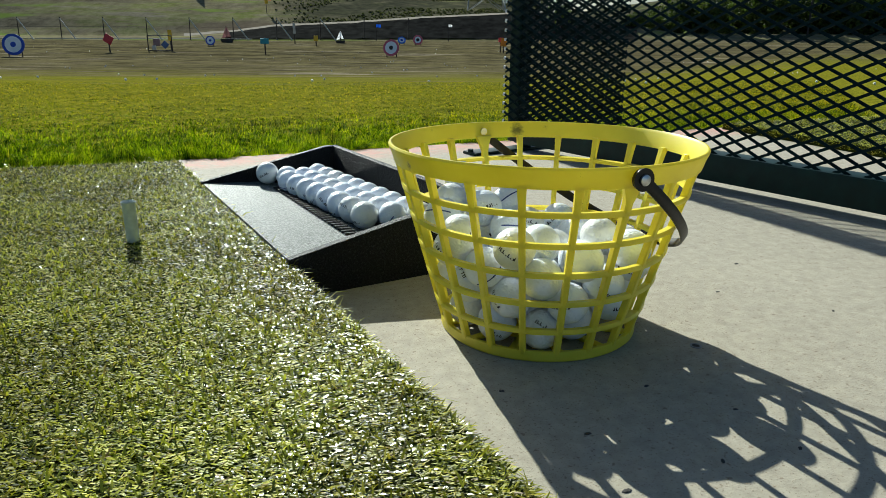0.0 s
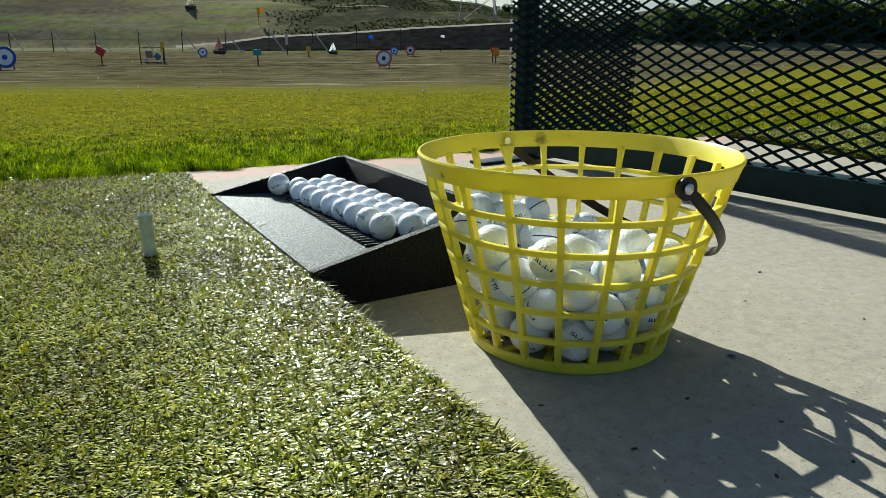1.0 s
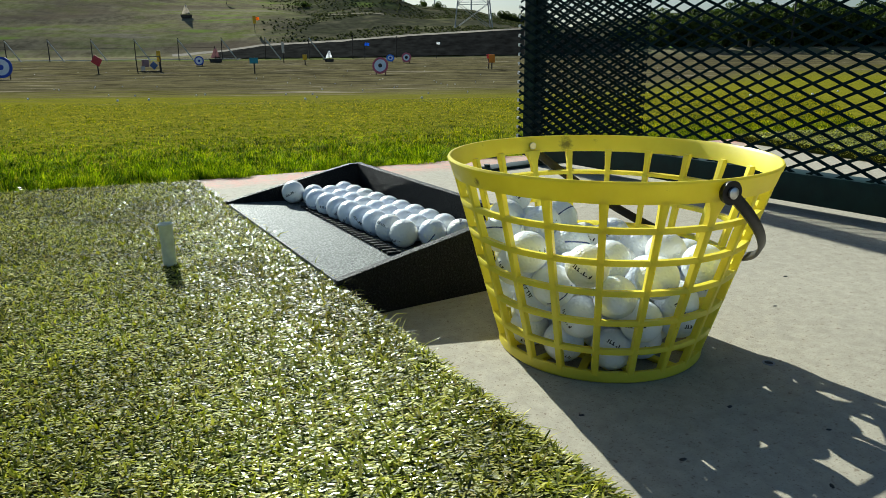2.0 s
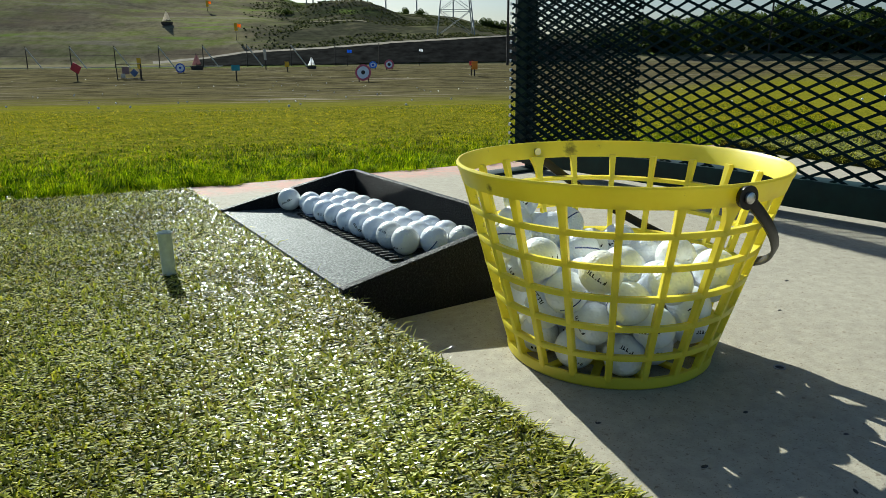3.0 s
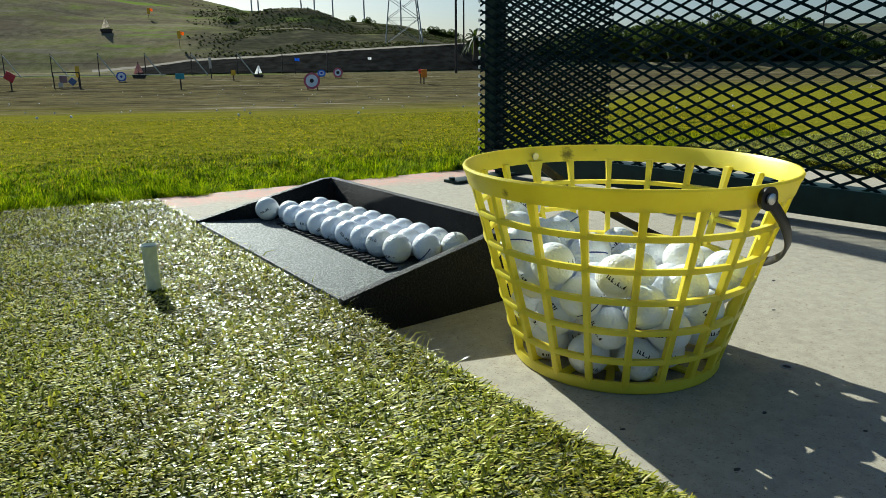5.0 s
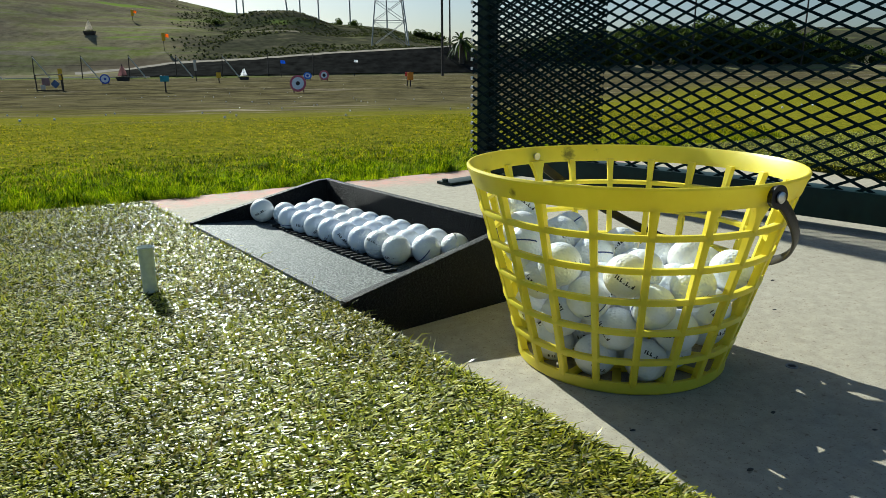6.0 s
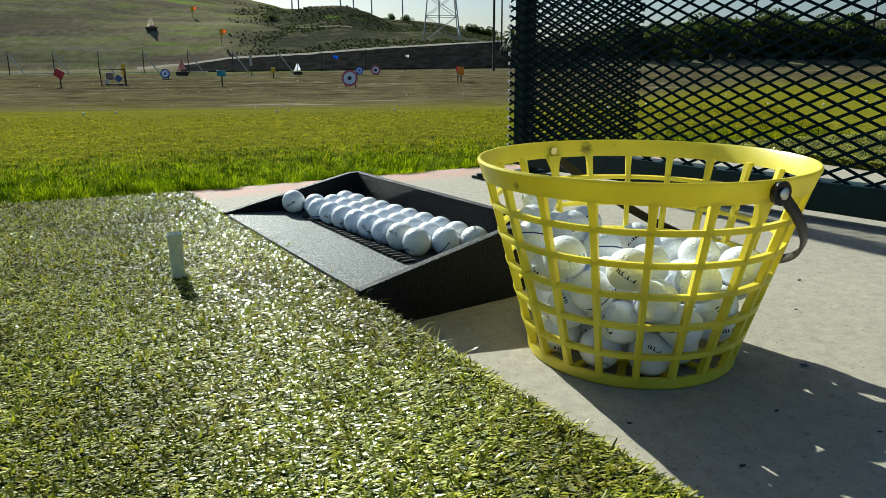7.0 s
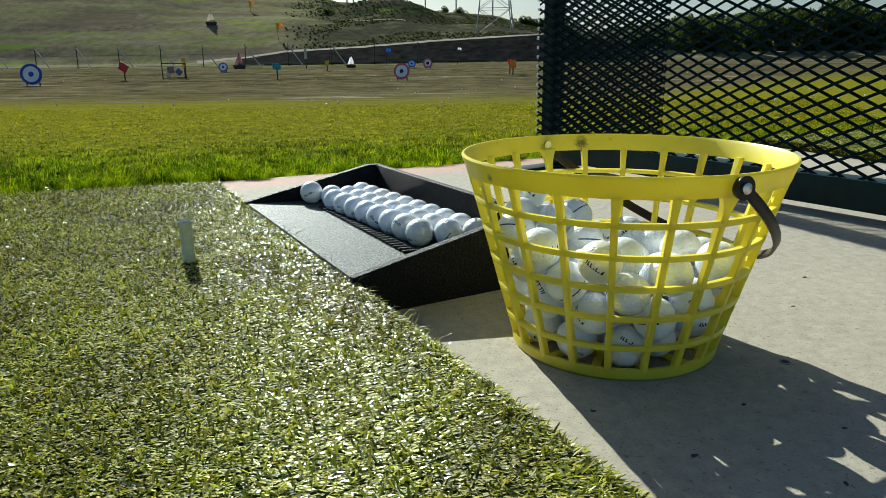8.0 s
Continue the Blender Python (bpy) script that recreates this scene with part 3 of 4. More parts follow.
for i in range(20):
    a = radians(AZ0 + 18 * i)
    gusset = i in (6, 16)
    rows = []
    bm = bmesh.new()
    for z, w in ((0.006, 0.0074), (0.05, 0.0068), (0.10, 0.0066), (0.15, 0.0068), (0.178, 0.0070 if not gusset else 0.0085), (0.187, 0.0080 if not gusset else 0.014), (0.197, 0.0092 if not gusset else 0.024)):
        r = wall_r(z)
        ring = []
        for s, o in ((-0.42, -0.0052), (0.42, -0.0052), (0.5, 0.0012), (0.3, 0.0024), (-0.3, 0.0024), (-0.5, 0.0012)):
            ring.append(bm.verts.new((r + o, s * w, z)))
        rows.append(ring)
    for p, q in zip(rows, rows[1:]):
        for j in range(6):
            bm.faces.new((p[j], p[(j + 1) % 6], q[(j + 1) % 6], q[j]))
    bm.faces.new(rows[0][::-1])
    bm.faces.new(rows[-1])
    bmesh.ops.recalc_face_normals(bm, faces=bm.faces)
    bmesh.ops.rotate(bm, cent=(0, 0, 0), matrix=Matrix.Rotation(a, 3, "Z"), verts=bm.verts)
    part("upright", bm, YELLOW, basket)
# bottom grid: cross bars inside the base ring
for i in range(6):
    bm = box(2 * (B0 - 0.006), 0.009, 0.004, (0, 0, 0.0028), 0.001)
    bmesh.ops.rotate(bm, cent=(0, 0, 0), matrix=Matrix.Rotation(radians(30 * i + 9), 3, "Z"), verts=bm.verts)
    part("floor_bar", bm, YELLOW, basket)
part("floor_ring", lathe([(0.052, 0.0008), (0.060, 0.0008), (0.060, 0.0056), (0.052, 0.0056)], 48), YELLOW, basket)
# strap handle, dropped down on one side
RIV = radians(AZ0 + 18 * 6)
axis = Vector((math.cos(RIV), math.sin(RIV), 0))
side = Vector((math.sin(RIV), -math.cos(RIV), 0))
DROP = radians(38.5)
HR = wall_r(0.207) + 0.0085
out = side * math.cos(DROP) - Vector((0, 0, 1)) * math.sin(DROP)
nrm = axis.cross(out).normalized()
mid = Vector((0, 0, 0.2030))
pts, ups = [], []
for i in range(49):
    th = math.pi * i / 48
    flat = 1 + 0.01 * math.sin(th) ** 2
    pts.append(mid + axis * (HR * math.cos(th)) + out * (HR * flat * math.sin(th)))
    ups.append(nrm)
handle = part("handle", ribbon(pts, ups, 0.0105, 0.0034), STRAP, basket, "black plastic strap handle, dropped to one side")
for sgn in (1, -1):
    w = Matrix.Translation(mid + axis * (sgn * HR)) @ axis.to_track_quat("Z", "Y").to_matrix().to_4x4()
    bm = bmesh.new()
    bmesh.ops.create_cone(bm, cap_ends=True, segments=32, radius1=0.0105, radius2=0.0095, depth=0.005)
    bmesh.ops.transform(bm, matrix=w, verts=bm.verts)
    part("handle_eye", bm, STRAP, handle)
    bm = lathe([(0.0001, -0.0150), (0.0045, -0.0150), (0.0045, -0.0135), (0.003, -0.0125), (0.003, 0.003), (0.0052, 0.0032), (0.0050, 0.0048), (0.003, 0.0058), (0.0001, 0.0060)] if sgn > 0 else [(0.0001, 0.0150), (0.0045, 0.0150), (0.0045, 0.0135), (0.003, 0.0125), (0.003, -0.003), (0.0052, -0.0032), (0.0050, -0.0048), (0.003, -0.0058), (0.0001, -0.0060)], 24, False)
    bmesh.ops.transform(bm, matrix=w, verts=bm.verts)
    part("rivet", bm, STEEL, handle, "bright steel rivet")

# balls heaped in the basket, each set down at the lowest free spot, the heap higher on one side
rng = np.random.default_rng(21)
heap = np.zeros((0, 3))
for i in range(65):
    c = rng.uniform(-0.14, 0.14, (900, 2))
    zf = np.full(len(c), 0.0056 + R)
    if len(heap):
        d2 = ((c[:, None, :] - heap[None, :, :2]) ** 2).sum(2)
        over = d2 < (2 * R) ** 2
        zz = np.where(over, heap[None, :, 2] + np.sqrt(np.maximum((2 * R) ** 2 - d2, 0)), 0)
        zf = np.maximum(zf, zz.max(1))
    rr = np.hypot(c[:, 0], c[:, 1])
    slack = B0 + BS * zf - 0.0056 - R * 1.03 - rr
    lx, ly = (0.12, 0.05) if i < 61 else (0.3, -0.2)
    cost = zf + lx * c[:, 0] + ly * c[:, 1] + np.where(slack < 0, 10, 0)
    j = int(np.argmin(cost))
    heap = np.vstack([heap, [c[j, 0], c[j, 1], zf[j]]])
for hx, hy, hz in heap:
    golf_ball(BX + hx, BY + hy, hz, "white range golf ball heaped in the yellow basket", "balls in the basket", math.pi * 1.5)

# ---- black rubber ball tray ----
T0 = Vector((-0.226, 0.808, 0.0))
tu, tv = Vector((-0.522, 0.853, 0)), Vector((0.853, 0.522, 0))
TL, TD, LIP, BACK, TW = 0.556, 0.282, 0.054, 0.104, 0.013
tray_m = Matrix(((tv.x, tu.x, 0, T0.x), (tv.y, tu.y, 0, T0.y), (0, 0, 1, 0), (0, 0, 0, 1)))
tray = thing("ball_tray", tray_m, "black rubber sloped ball tray beside the mat", "tray")
FLOOR = 0.0385


def prism(outline, y0, y1, bevel=0.002):
    """An outline of (x, z) drawn out along y."""
    bm = bmesh.new()
    a = [bm.verts.new((x, y0, z)) for x, z in outline]
    b = [bm.verts.new((x, y1, z)) for x, z in outline]
    bm.faces.new(a)
    bm.faces.new(b[::-1])
    for i in range(len(a)):
        j = (i + 1) % len(a)
        bm.faces.new((a[i], b[i], b[j], a[j]))
    bmesh.ops.recalc_face_normals(bm, faces=bm.faces)
    if bevel:
        bmesh.ops.bevel(bm, geom=bm.edges[:], offset=bevel, segments=2, affect="EDGES", profile=0.6)
    return bm


side_out = [(0.0, 0.0), (TD, 0.0), (TD, BACK), (TD - 0.03, BACK), (0.0, LIP)]
part("side_wall", prism(side_out, 0.0, TW), RUBBER, tray)
part("side_wall", prism(side_out, TL - TW, TL), RUBBER, tray)
part("back_wall", prism([(TD - TW, 0.0), (TD - 0.0004, 0.0), (TD - 0.0004, BACK - 0.0006), (TD - TW, BACK - 0.0006)], TW - 0.0006, TL - TW + 0.0006), RUBBER, tray)
part("floor", prism([(0.002, 0.001), (TD - TW, 0.001), (TD - TW, FLOOR), (0.142, FLOOR), (0.137, FLOOR + 0.004), (0.002, LIP - 0.003)], TW - 0.0005, TL - TW + 0.0005, 0.001), DUSTY_SUNLIT, tray, "dusty grained ramp floor with sunlit grey in its colour")
for i in range(26):
    part("grip_rib", box(0.022, 0.0045, 0.004, (0.126, 0.10 + 0.0145 * i, FLOOR + 0.0072), 0.001, Matrix.Rotation(radians(4), 4, "Y")), RUBBER, tray)

# rows of balls in the tray
for k, (b0, a0, count, skew) in enumerate(((0.163, 0.1395, 8, -0.030), (0.200, 0.118, 9, -0.028), (0.237, 0.097, 10, -0.026))):
    for i in range(count):
        aa = a0 + 0.0428 * i
        bb = min(b0 + skew * i / 9, TD - TW - R - 0.0005)
        p = T0 + tu * aa + tv * bb
        golf_ball(p.x, p.y, FLOOR + R, "white golf ball lying in rows in the black tray", "balls in the tray", math.pi * 1.35)
p = T0 + tu * 0.484 + tv * 0.150
golf_ball(p.x, p.y, FLOOR + R, "white golf ball lying in rows in the black tray", "balls in the tray", math.pi * 1.35)
p = T0 + tu * 0.513 + tv * 0.119
golf_ball(p.x, p.y, FLOOR + 0.006 + R, "single white golf ball apart at the tray end", "balls in the tray", math.pi * 1.4)

# ---- expanded metal divider ----
F0, FD = Vector((0.142, 2.10, 0)), Vector((0.582, -0.813, 0)).normalized()
FN = Vector((-FD.y, FD.x, 0))
fence_m = Matrix(((FD.x, FN.x, 0, F0.x), (FD.y, FN.y, 0, F0.y), (0, 0, 1, 0), (0, 0, 0, 1)))
FL, FH = 1.75, 1.55
fence = thing("bay_divider", fence_m, "dark green expanded metal divider between tee bays", "fence panel")
for s in (0.022, FL - 0.022):
    part("post", box(0.044, 0.044, FH - 0.02, (s, 0, (FH - 0.02) / 2 + 0.02), 0.004), GREEN, fence)
part("bottom_rail", box(FL - 0.09, 0.058, 0.060, (FL / 2, -0.004, 0.0500), 0.004), GREEN, fence, "solid green bottom rail")
part("top_rail", box(FL - 0.09, 0.044, 0.044, (FL / 2, 0, FH - 0.022), 0.004), GREEN, fence)
for s in (0.055, FL - 0.05):
    plate = part("base_plate", box(0.06, 0.40, 0.008, (s, -0.005, 0.0045), 0.0015), GREEN, fence)
    part("upstand", box(0.03, 0.03, 0.02, (s, 0, 0.0165), 0.001), GREEN, plate)
    for o in (-0.20, 0.16):
        bm = bmesh.new()
        bmesh.ops.create_cone(bm, cap_ends=True, segments=6, radius1=0.009, radius2=0.009, depth=0.008)
        bmesh.ops.translate(bm, vec=(s, o, 0.0125), verts=bm.verts)
        part("bolt", bm, GREEN, plate, "", False)


def expanded(s0, s1, z0, z1, off, shift, twist, w=0.0052, t=0.0015, P=0.0565, Q=0.0262):
    """Diamonds of slanted flat strands that cross at their knots."""
    bm_v, bm_f = [], []
    nx, nz = int((s1 - s0) / (P / 2)), int((z1 - z0) / (Q / 2))
    for i in range(nx):
        for j in range(nz + 1):
            up = (i + j) % 2 == 0
            if up and j == nz or (not up and j == 0):
                continue
            a = Vector((s0 + i * P / 2 + shift, off, z0 + j * Q / 2))
            b = Vector((s0 + (i + 1) * P / 2 + shift, off, z0 + (j + (1 if up else -1)) * Q / 2))
            d = (b - a).normalized()
            lean = twist[0] if up else twist[1]
            wide = Vector((-d.z, 0, d.x)) * (w / 2 * math.cos(lean))
            yt, y2 = Vector((0, w / 2 * math.sin(lean), 0)), Vector((0, t / 2, 0))
            base = len(bm_v)
            for p in (a - d * w * 0.3, b + d * w * 0.3):
                bm_v += [tuple(p - wide - y2 - yt), tuple(p + wide - y2 + yt), tuple(p + wide + y2 + yt), tuple(p - wide + y2 - yt)]
            for c in range(4):
                bm_f.append((base + c, base + (c + 1) % 4, base + 4 + (c + 1) % 4, base + 4 + c))
            bm_f += [(base + 3, base + 2, base + 1, base), (base + 4, base + 5, base + 6, base + 7)]
    return sheet("mesh_sheet", bm_v, bm_f, MESHM)


# the strands of the long sheet are twisted like louvres; the doubled end is rolled flat
for args in ((-0.014, FL - 0.02, 0.066, FH - 0.02, -0.0245, 0.0, (0.17, 0.55), 0.0060), (0.0425, 0.455, 0.0791, FH - 0.05, -0.0165, 0.0, (0.0, 0.0), 0.0072)):
    ob = new("mesh_sheet", expanded(*args))
    ob.parent = fence
# worn cut strand ends along the free edge, white to paint in sun glints
tip_mesh = mesh_of(box(0.007, 0.004, 0.0085, (0, 0, 0), 0.0), "strand_tip", WHITE, False)
for i in range(54):
    ob = new("strand_tip", tip_mesh)
    ob.parent = fence
    ob.location = (-0.0185, -0.0245, 0.066 + 0.0131 + i * 0.0262)
    ob.rotation_euler = (0, radians(-20 + 13 * (i % 4)), 0)

# ---- lawn blades past the slab ----
rng = np.random.default_rng(8)
ex, ey = math.cos(EDGE_TURN), math.sin(EDGE_TURN)
N = 310000
t = rng.uniform(0, 1, N) ** 3.0 * 9.0
s = rng.uniform(-1, 1, N) * (1.7 + t * 0.85) + t * 0.35 - 0.15
s = s + 0.35
px = EDGE_A.x + ex * s - ey * (t - 0.012)
py = EDGE_A.y + ey * s + ex * (t - 0.012)
ok = (np.abs(px) < 0.95 * py + 0.4)
px, py, t = px[ok], py[ok], t[ok]
es, et = rng.uniform(-1.6, 2.2, 26000), rng.uniform(-0.004, 0.05, 26000)
px = np.concatenate([px, EDGE_A.x + ex * es - ey * et])
py = np.concatenate([py, EDGE_A.y + ey * es + ex * et])
t = np.concatenate([t, et])
gz = np.interp(np.maximum(py, np.hypot(px, py) * 0.55), *FIELD)
n = len(px)
tuft = np.array([noise.noise((a * 7.0, b * 7.0, 0.0)) * 0.6 + noise.noise((a * 17.0, b * 17.0, 3.0)) * 0.5 for a, b in zip(px, py)])
ln = rng.uniform(0.013, 0.032, n) * np.clip(1 + 1.7 * tuft, 0.3, 2.0) * np.clip(1.3 - t * 0.55, 0.42, 1.3) * np.where(t < 0.1, 1.15, 1.0)
wd = rng.uniform(0.0016, 0.0030, n) * (1 + t * 0.15)
swirl = np.array([6.3 * noise.noise((a * 9.0, b * 9.0, 7.0)) for a, b in zip(px, py)]) + rng.normal(0, 0.7, n)
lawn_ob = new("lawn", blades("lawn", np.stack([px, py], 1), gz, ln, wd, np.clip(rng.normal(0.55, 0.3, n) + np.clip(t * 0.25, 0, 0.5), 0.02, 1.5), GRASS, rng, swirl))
tagged(lawn_ob, "short bright green lawn grass along the slab", "grass", kind="stuff")


# ---- far range: targets, flags, posts ----


def on_ground(az, d):
    x, y = az * d - 0.19, d + 0.07
    return Vector((x, y, ground_z(x, y, math.hypot(x, y))))


def on_slope(az, el):
    """Where the hillside first rises to that slope from the eye."""
    d = 90.0
    while d < 164 and on_ground(az, d).z < 0.308 + el * d:
        d += 0.5
    return on_ground(az, d)


def ring_target(az, d, r, colors, tilt, label):
    p = on_ground(az, d)
    ob = thing("ring_target", Matrix.Translation(p) @ pose(0, 0, 0, 0, 0, random.Random(int(az * 1000)).uniform(-12, 12)), label, "target", "ring targets on the range")
    lean = Matrix.Translation((0, 0, r * 1.12)) @ Matrix.Rotation(radians(90 + tilt), 4, "X")
    n = len(colors)
    for i, m in enumerate(colors):
        r1, r0 = r * (1 - i / n), r * (1 - (i + 1) / n)
        bm = lathe([(max(r0, 0.001), -0.03), (r1, -0.03), (r1, 0.03), (max(r0, 0.001), 0.03)], 40)
        bmesh.ops.transform(bm, matrix=lean, verts=bm.verts)
        part("ring" if i < n - 1 else "bullseye", bm, m, ob)
    for sx in (-0.6, 0.6):
        part("leg", rod((sx * r, 0.10, 0), (sx * r, 0.08, r * 0.9), 0.035), DARKW, ob)
    return ob


ring_target(-0.647, 41, 0.62, (BLUE, WHITE, WHITE, BLUE), -8, "round blue and white ringed range target")
ring_target(-0.360, 57, 0.37, (BLUE, WHITE, WHITE, BLUE), -8, "small round blue and white ringed target")
ring_target(-0.100, 43, 0.50, (PINK, WHITE, WHITE, DARKW), -14, "round faded red and white ringed target")
ring_target(-0.086, 60, 0.34, (SKYBLUE, WHITE, BLUE), -35, "small blue ringed target leaning back")
ring_target(-0.063, 59, 0.40, (PINK, WHITE, DARKW), -12, "small red and white ringed target")


def sign(az, d, h, w, hh, material, label, diamond=False):
    p = on_ground(az, d)
    ob = thing("yardage_sign", Matrix.Translation(p), label, "sign", "signs on the range")
    part("post", rod((0, 0, 0), (0, 0, h - hh * 0.5), 0.045), DARKW, ob)
    turn = Matrix.Rotation(radians(32 if diamond else 0), 4, "Y")
    part("board", box(w, 0.05, hh, (0, -0.04, h), 0.01, turn), material, ob)
    return ob


sign(-0.507, 48, 0.85, 0.62, 0.55, RED, "tilted red square range sign on a post", True)
sign(-0.281, 46, 0.85, 0.55, 0.36, TEAL, "teal board sign on a thin post")
sign(-0.208, 57, 0.62, 0.34, 0.42, AMBER, "small yellow range sign on a post")
sign(0.059, 49, 0.72, 0.42, 0.55, ORANGE, "orange and yellow range sign on a post")
sign(0.0545, 49.5, 0.85, 0.30, 0.30, RED, "small red range sign beside an orange one")
sign(-0.417, 50, 1.05, 0.28, 0.75, AMBER, "tall narrow yellow marker on a dark post")
sign(-0.2385, 62, 1.3, 0.22, 0.9, PALEW, "narrow pale timber marker post")


def flag(p, h, w, material, label):
    ob = thing("flag", Matrix.Translation(p), label, "flag", "flags on the range")
    part("pole", rod((0, 0, 0), (0, 0, h), 0.035, 0.025), DARKW, ob)
    bm = bmesh.new()
    rows = [[bm.verts.new((w * i / 8, 0.08 * math.sin(i * 0.9) * i / 8 - 0.02 * j, h - 0.03 - 0.62 * w * j / 3 - 0.10 * w * i / 8)) for j in range(4)] for i in range(9)]
    for a, b in zip(rows, rows[1:]):
        for j in range(3):
            bm.faces.new((a[j], a[j + 1], b[j + 1], b[j]))
    bmesh.ops.solidify(bm, geom=bm.faces[:], thickness=0.012)
    part("cloth", bm, material, ob)
    return ob


flag(on_ground(-0.1225, 75.5), 1.75, 0.5, SKYBLUE, "blue flag on a thin dark pole")
flag(on_ground(-0.0205, 75.0), 1.75, 0.4, WHITE, "white flag on a thin dark pole")
for az, el, h, label in ((-0.314, 0.0695, 1.7, "orange flag standing high on the hillside"), (-0.277, 0.030, 2.2, "orange flag standing low on the hillside")):
    p = on_slope(az, el)
    ob = flag(p, h, 0.7, ORANGE, label)
    part("banner", box(0.45, 0.05, 1.0, (0.05, -0.06, h - 0.45), 0.01), AMBER, ob)


def sail_target(p, s, sail, hull, label):
    """A boat-shaped target: hull, mast and a curved sail."""
    ob = thing("boat_target", Matrix.Translation(p), label, "target", "boat shaped targets")
    part("hull", prism([(-0.5 * s, 0.0), (0.5 * s, 0.0), (0.62 * s, 0.36 * s), (-0.62 * s, 0.36 * s)], -0.2 * s, 0.2 * s, 0.01), hull, ob)
    part("mast", rod((0, 0, 0.3 * s), (0, 0, 1.55 * s), 0.035), DARKW, ob)
    bm = bmesh.new()
    n = 8
    left = [bm.verts.new((-0.5 * s * (1 - i / n) ** 1.2, -0.12 * s * math.sin(math.pi * i / n), 0.42 * s + 1.1 * s * i / n)) for i in range(n + 1)]
    right = [bm.verts.new((0.45 * s * (1 - i / n) ** 0.8 + 0.01, 0.0, 0.42 * s + 1.1 * s * i / n)) for i in range(n + 1)]
    for i in range(n):
        bm.faces.new((left[i], right[i], right[i + 1], left[i + 1]))
    bmesh.ops.solidify(bm, geom=bm.faces[:], thickness=0.02)
    part("sail", bm, sail, ob)
    return ob


sail_target(on_ground(-0.336, 66), 0.95, FADED, DARKW, "boat shaped target with a faded red sail")
sail_target(on_ground(-0.1735, 65), 0.72, WHITE, DARKW, "boat shaped target with a white sail")
sail_target(on_slope(-0.372, 0.052), 1.35, PALEW, DARKW, "boat shaped target with a dull pale sail on the hillside")

# netted goal frame with coloured panels
p = on_ground(-0.433, 49)
goal = thing("goal_frame", Matrix.Translation(p), "square netted goal frame with coloured panels inside", "target")
for sx in (-0.85, 0.85):
    part("upright", rod((sx, 0, 0), (sx, 0, 1.05), 0.035), DARKW, goal)
for zz in (0.05, 1.05):
    part("crossbar", rod((-0.85, 0, zz), (0.85, 0, zz), 0.035), DARKW, goal)
part("panel", box(0.5, 0.05, 0.5, (-0.35, 0.3, 0.6), 0.01), FADED, goal)
part("panel", box(0.42, 0.05, 0.42, (0.25, 0.25, 0.45), 0.01, Matrix.Rotation(radians(45), 4, "Y")), FADED_BLUE, goal)
part("panel", box(0.3, 0.05, 0.3, (-0.55, 0.25, 0.25), 0.01), PALEW, goal)

# braced posts of the boundary net
for i in range(11):
    az = -0.70 + 0.0622 * i
    p = on_ground(az, 76)
    ob = thing("net_post", Matrix.Translation(p), "dark timber net post with a pale slanting brace", "post", "net posts")
    part("post", rod((0, 0, 0), (0.08, 0, 2.35), 0.055, 0.045, 8), DARKW, ob)
    if i < 9:
        part("brace", rod((0.08, 0, 2.2), (1.75, -0.3, 0.0), 0.065, 0.065, 8), PALEW, ob, "pale slanting brace")
for h, label in ((0.12, "low pale rail along the boundary"), (1.35, "thin dark wire along the boundary")):
    bm = rod(on_ground(-0.85, 76) + Vector((0, 0, h)), on_ground(-0.30, 76) + Vector((0, 0, h)), 0.05 if h < 1 else 0.012, None, 6)
    tagged(new("boundary_rail" if h < 1 else "boundary_wire", mesh_of(bm, "boundary_rail", PALEW if h < 1 else DARKW)), label, "rail")

# ---- poles, pylon and trees on the skyline ----
for az, d, top, r in ((0.1055, 72, 0.15, 0.13), (0.1165, 80, 0.115, 0.10), (0.478, 82, 0.15, 0.11), (0.652, 82, 0.15, 0.11)):
    p = on_ground(az, d)
    ob = thing("utility_pole", Matrix.Translation(p), "tall dark timber pole beyond the range", "pole", "tall poles")
    part("shaft", rod((0, 0, 0), (0, 0, top * d + 0.3 - p.z), r, r * 0.8, 12), DARKW, ob)
for az in (-0.176, -0.167, -0.111, -0.091, -0.066, -0.023, 0.028):
    p = on_ground(az, 166)
    ob = thing("utility_pole", Matrix.Translation(p - Vector((0, 0, 0.5))), "thin grey utility pole on the hill crest", "pole", "poles on the crest")
    lean = 0.5 if az == -0.111 else 0.0
    part("shaft", rod((lean, 0, 0), (-lean, 0, 11.0), 0.17, 0.13, 8), GALV, ob)
    part("crossarm", box(2.2, 0.14, 0.16, (-lean, 0, 10.2)), GALV, ob)

p = on_slope(0.031, 0.034)
pylon = thing("power_pylon", Matrix.Translation(p) @ Matrix.Scale(0.55, 4), "grey steel lattice power pylon standing on the hill slope", "pylon")


def pyl(sx, sy, h):
    w = float(np.interp(h, [0, 24, 34, 42], [4.6, 1.9, 1.0, 0.35]))
    return Vector((sx * w, sy * w, h))


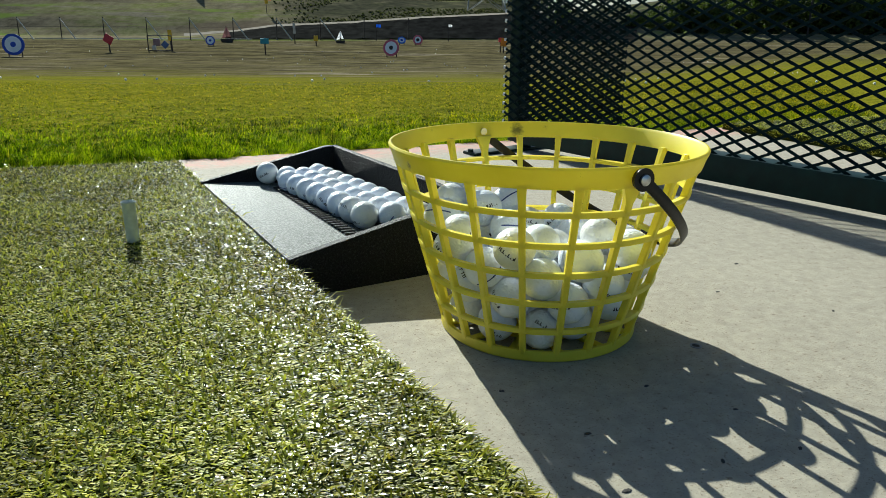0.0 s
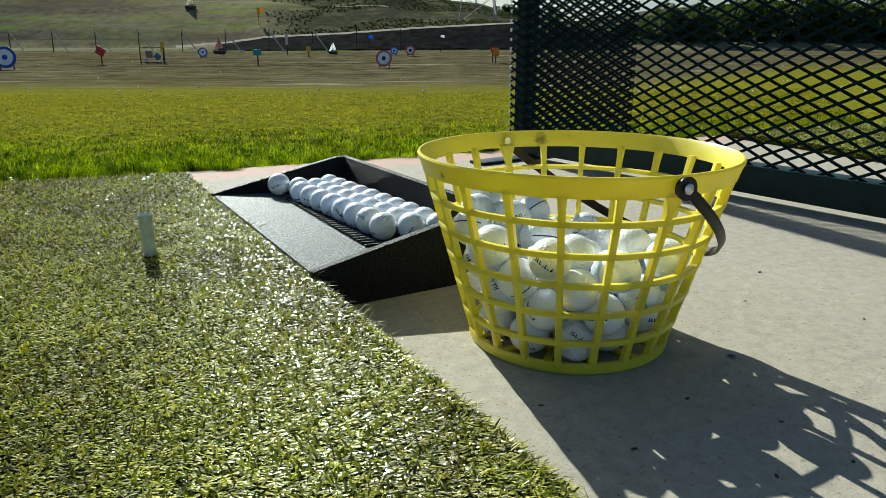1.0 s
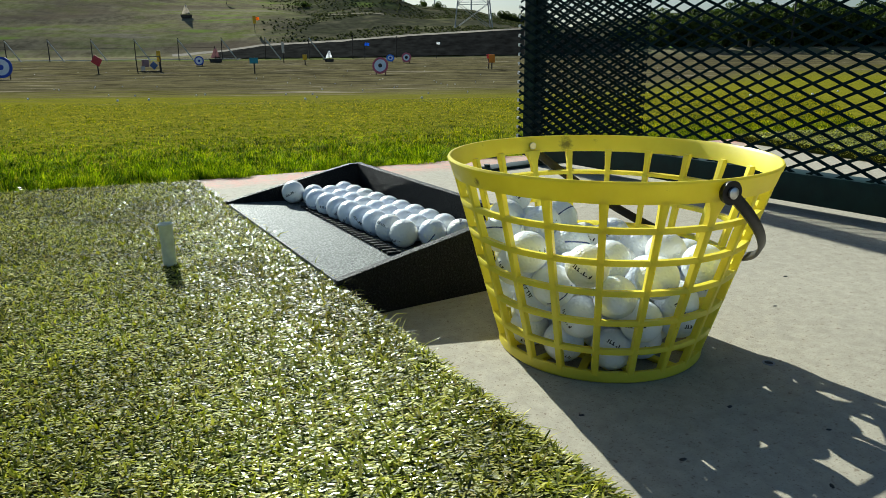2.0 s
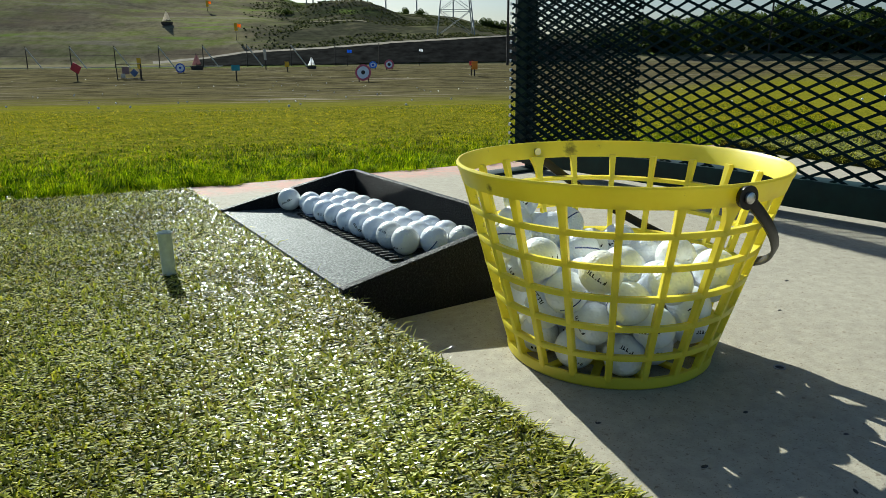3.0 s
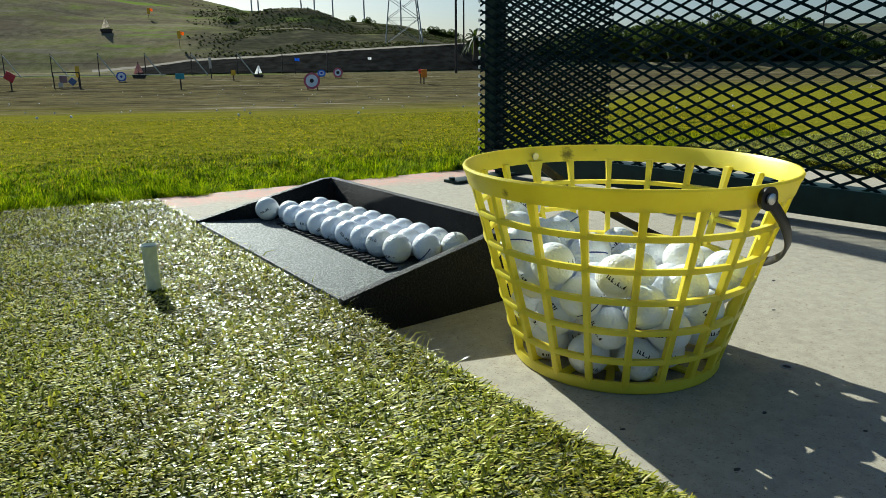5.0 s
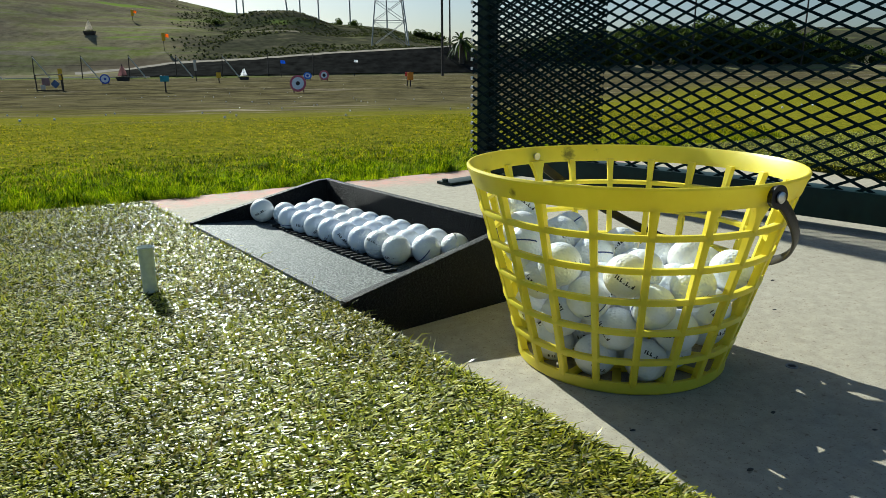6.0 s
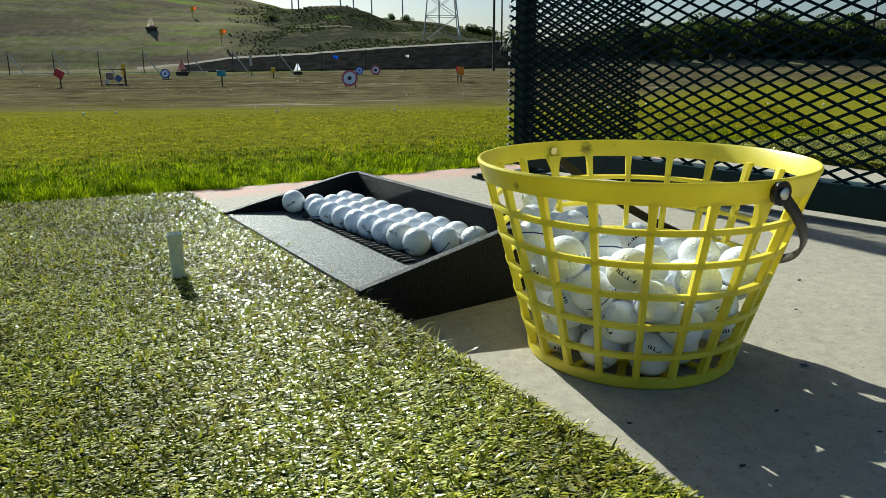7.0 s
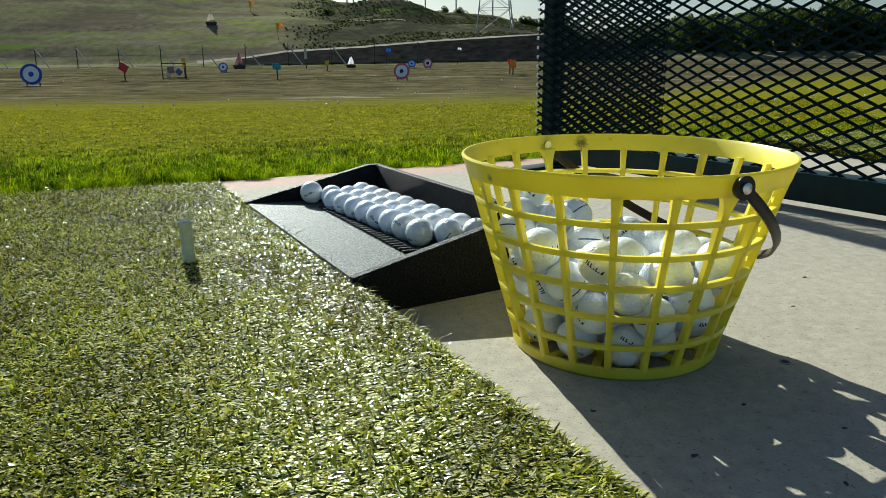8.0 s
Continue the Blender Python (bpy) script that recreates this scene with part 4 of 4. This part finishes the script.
for sx in (-1, 1):
    for sy in (-1, 1):
        for h0, h1 in ((0, 24), (24, 34), (34, 42)):
            part("leg", rod(pyl(sx, sy, h0), pyl(sx, sy, h1), 0.16, 0.14, 6), GALV, pylon)
hs = [0, 6, 11, 15.5, 19.5, 23, 26, 29, 32, 35, 38]
for h0, h1 in zip(hs, hs[1:]):
    for a, b in (((-1, -1), (1, -1)), ((-1, 1), (1, 1)), ((-1, -1), (-1, 1)), ((1, -1), (1, 1))):
        part("lattice_bar", rod(pyl(*a, h0), pyl(*b, h1), 0.07, None, 5), GALV, pylon)
        part("lattice_bar", rod(pyl(*b, h0), pyl(*a, h1), 0.07, None, 5), GALV, pylon)
        part("lattice_bar", rod(pyl(*a, h1), pyl(*b, h1), 0.07, None, 5), GALV, pylon)
for h in (27, 32, 37):
    part("crossarm", rod((-6, 0, h), (6, 0, h), 0.14, None, 6), GALV, pylon)


def crown_mesh(seed, rx, rz, count, leaf):
    """A crown of leaf clumps set in uneven lobes, with gaps."""
    g = np.random.default_rng(seed)
    lobes = [(g.normal(0, 0.42, 3) * (rx, rx, rz * 0.8), g.uniform(0.32, 0.6)) for _ in range(11)]
    v, f = [], []
    for i in range(count):
        c, k = lobes[g.integers(len(lobes))]
        u = g.normal(0, 1, 3)
        u /= np.linalg.norm(u)
        q = c + u * np.array((rx, rx, rz)) * k * g.uniform(0.7, 1.05)
        a, b = g.normal(0, 1, 3), g.normal(0, 1, 3)
        a /= np.linalg.norm(a)
        b -= a * b.dot(a)
        b /= np.linalg.norm(b)
        s1 = leaf * g.uniform(0.5, 1.2)
        o = len(v)
        v += [tuple(q + a * s1), tuple(q + b * s1 * 0.6), tuple(q - a * s1), tuple(q - b * s1 * 0.6)]
        f.append((o, o + 1, o + 2, o + 3))
    return sheet("crown", v, f, LEAF)


def tree(p, crown, h, scale, label, group):
    ob = thing("tree", Matrix.Translation(p), label, "tree", group)
    part("trunk", rod((0, 0, -0.3), (0.1, 0, h), 0.28 * scale, 0.14 * scale, 8), BARK, ob)
    for a in (0.4, 2.3, 4.4):
        part("limb", rod((0.05, 0, h * 0.6), (1.4 * scale * math.cos(a), 1.4 * scale * math.sin(a), h * 1.15), 0.12 * scale, 0.05 * scale, 6), BARK, ob)
    c = new("crown", crown)
    c.parent = ob
    c.location = (0, 0, h)
    c.scale = (scale, scale, scale)
    c.rotation_euler = (0, 0, p.x)
    return ob


CROWNS = [crown_mesh(3 + i, 3.6, 2.6, 4200, 0.27) for i in range(3)]
tr = random.Random(4)
for i in range(15):
    az = 0.30 + 0.031 * i + tr.uniform(-0.006, 0.006)
    d = tr.uniform(84, 98)
    tall = float(np.interp(az, [0.3, 0.36, 0.5, 0.62, 0.72], [0.8, 1.0, 1.12, 1.0, 0.6]))
    tree(on_ground(az, d), CROWNS[i % 3], 2.7 * tall, tall * tr.uniform(0.85, 1.05), "dark leafy tree in the row behind the range", "trees behind the range")
for i in range(16):
    az = 0.24 + 0.045 * i
    tree(on_ground(az, 84 + (i * 37) % 9), CROWNS[(i + 1) % 3], 0.6, 0.42 + 0.12 * ((i * 7) % 3), "low dark bush below the trees", "bushes behind the range")
for az, s2 in ((-0.04, 0.35), (-0.018, 0.3), (0.068, 0.4), (0.078, 0.45), (0.088, 0.4), (0.098, 0.5), (-0.207, 0.24)):
    p = on_ground(az, 163 if az > -0.1 else 128)
    tree(p, CROWNS[0], 1.2 * s2, s2, "small dark bush on the hill", "bushes on the hill")

# scrub over the hillside
def hillside_tufts(name, seed, count, az0, az1, d0, d1, size, material, label):
    g = np.random.default_rng(seed)
    v, f = [], []
    for az, d in zip(g.uniform(az0, az1, count), d0 + (d1 - d0) * g.uniform(0, 1, count)):
        q = on_ground(az, d)
        if noise.noise((q.x * 0.09, q.y * 0.06, seed)) < -0.12 or az < az0 + 0.11 * g.uniform(0, 1) + 0.05 * noise.noise((q.x * 0.05, q.y * 0.05, 9.0)):
            continue
        k = size * g.uniform(0.5, 1.3)
        for _ in range(4):
            a, lift, o = g.uniform(0, 6.28), g.uniform(0.4, 1.1), len(v)
            r = Vector((math.cos(a), math.sin(a), 0))
            w = Vector((-r.y, r.x, 0)) * (k * 0.55)
            top = q + r * (k * 0.5) + Vector((0, 0, k * lift * 0.7))
            v += [tuple(q - w - Vector((0, 0, 0.1))), tuple(q + w - Vector((0, 0, 0.1))), tuple(top + w * 0.6), tuple(top - w * 0.7)]
            f.append((o, o + 1, o + 2, o + 3))
    return tagged(new(name, sheet(name, v, f, material)), label, "scrub", kind="stuff")


hillside_tufts("hillside_scrub", 5, 6500, -0.27, 0.13, 92, 160, 0.26, SCRUB, "low dark scrub covering the hill below the crest")

# palm beside the poles
p = on_ground(0.133, 79)
palm = thing("palm_tree", Matrix.Translation(p), "dark bushy date palm beyond the range", "tree")
part("trunk", rod((0, 0, -0.2), (0.1, 0, 2.6), 0.32, 0.26, 10), BARK, palm)
pr = random.Random(9)
for i in range(46):
    a, lift = pr.uniform(0, 6.28), pr.uniform(-0.5, 1.35)
    L = pr.uniform(1.8, 2.5)
    bm = bmesh.new()
    prev = None
    for k in range(7):
        t = k / 6
        rr = L * t * math.cos(lift) * (1 - 0.1 * t)
        hh = 2.6 + L * (t * math.sin(lift) - 0.55 * t * t)
        w = 0.16 * math.sin(math.pi * min(0.98, 0.12 + t * 0.86))
        c, s2 = math.cos(a), math.sin(a)
        row = [bm.verts.new((rr * c - w * s2, rr * s2 + w * c, hh - 0.08)), bm.verts.new((rr * c, rr * s2, hh)), bm.verts.new((rr * c + w * s2, rr * s2 - w * c, hh - 0.08))]
        if prev:
            bm.faces.new((prev[0], prev[1], row[1], row[0]))
            bm.faces.new((prev[1], prev[2], row[2], row[1]))
        prev = row
    part("frond", bm, LEAF, palm)

# struck balls lying out on the range
bm = bmesh.new()
bmesh.ops.create_icosphere(bm, subdivisions=2, radius=R)
SMALL_BALL = mesh_of(bm, "golf_ball", BALL)
br = random.Random(15)
for i in range(130):
    d = 11 + 44 * br.random() ** 1.3
    p = on_ground(br.uniform(-0.68, 0.75), d)
    ob = new("golf_ball", SMALL_BALL)
    ob.matrix_world = Matrix.Translation(p + Vector((0, 0, R * 0.9)))
    tagged(ob, "struck white golf ball lying out on the range", "golf ball", "balls on the range")
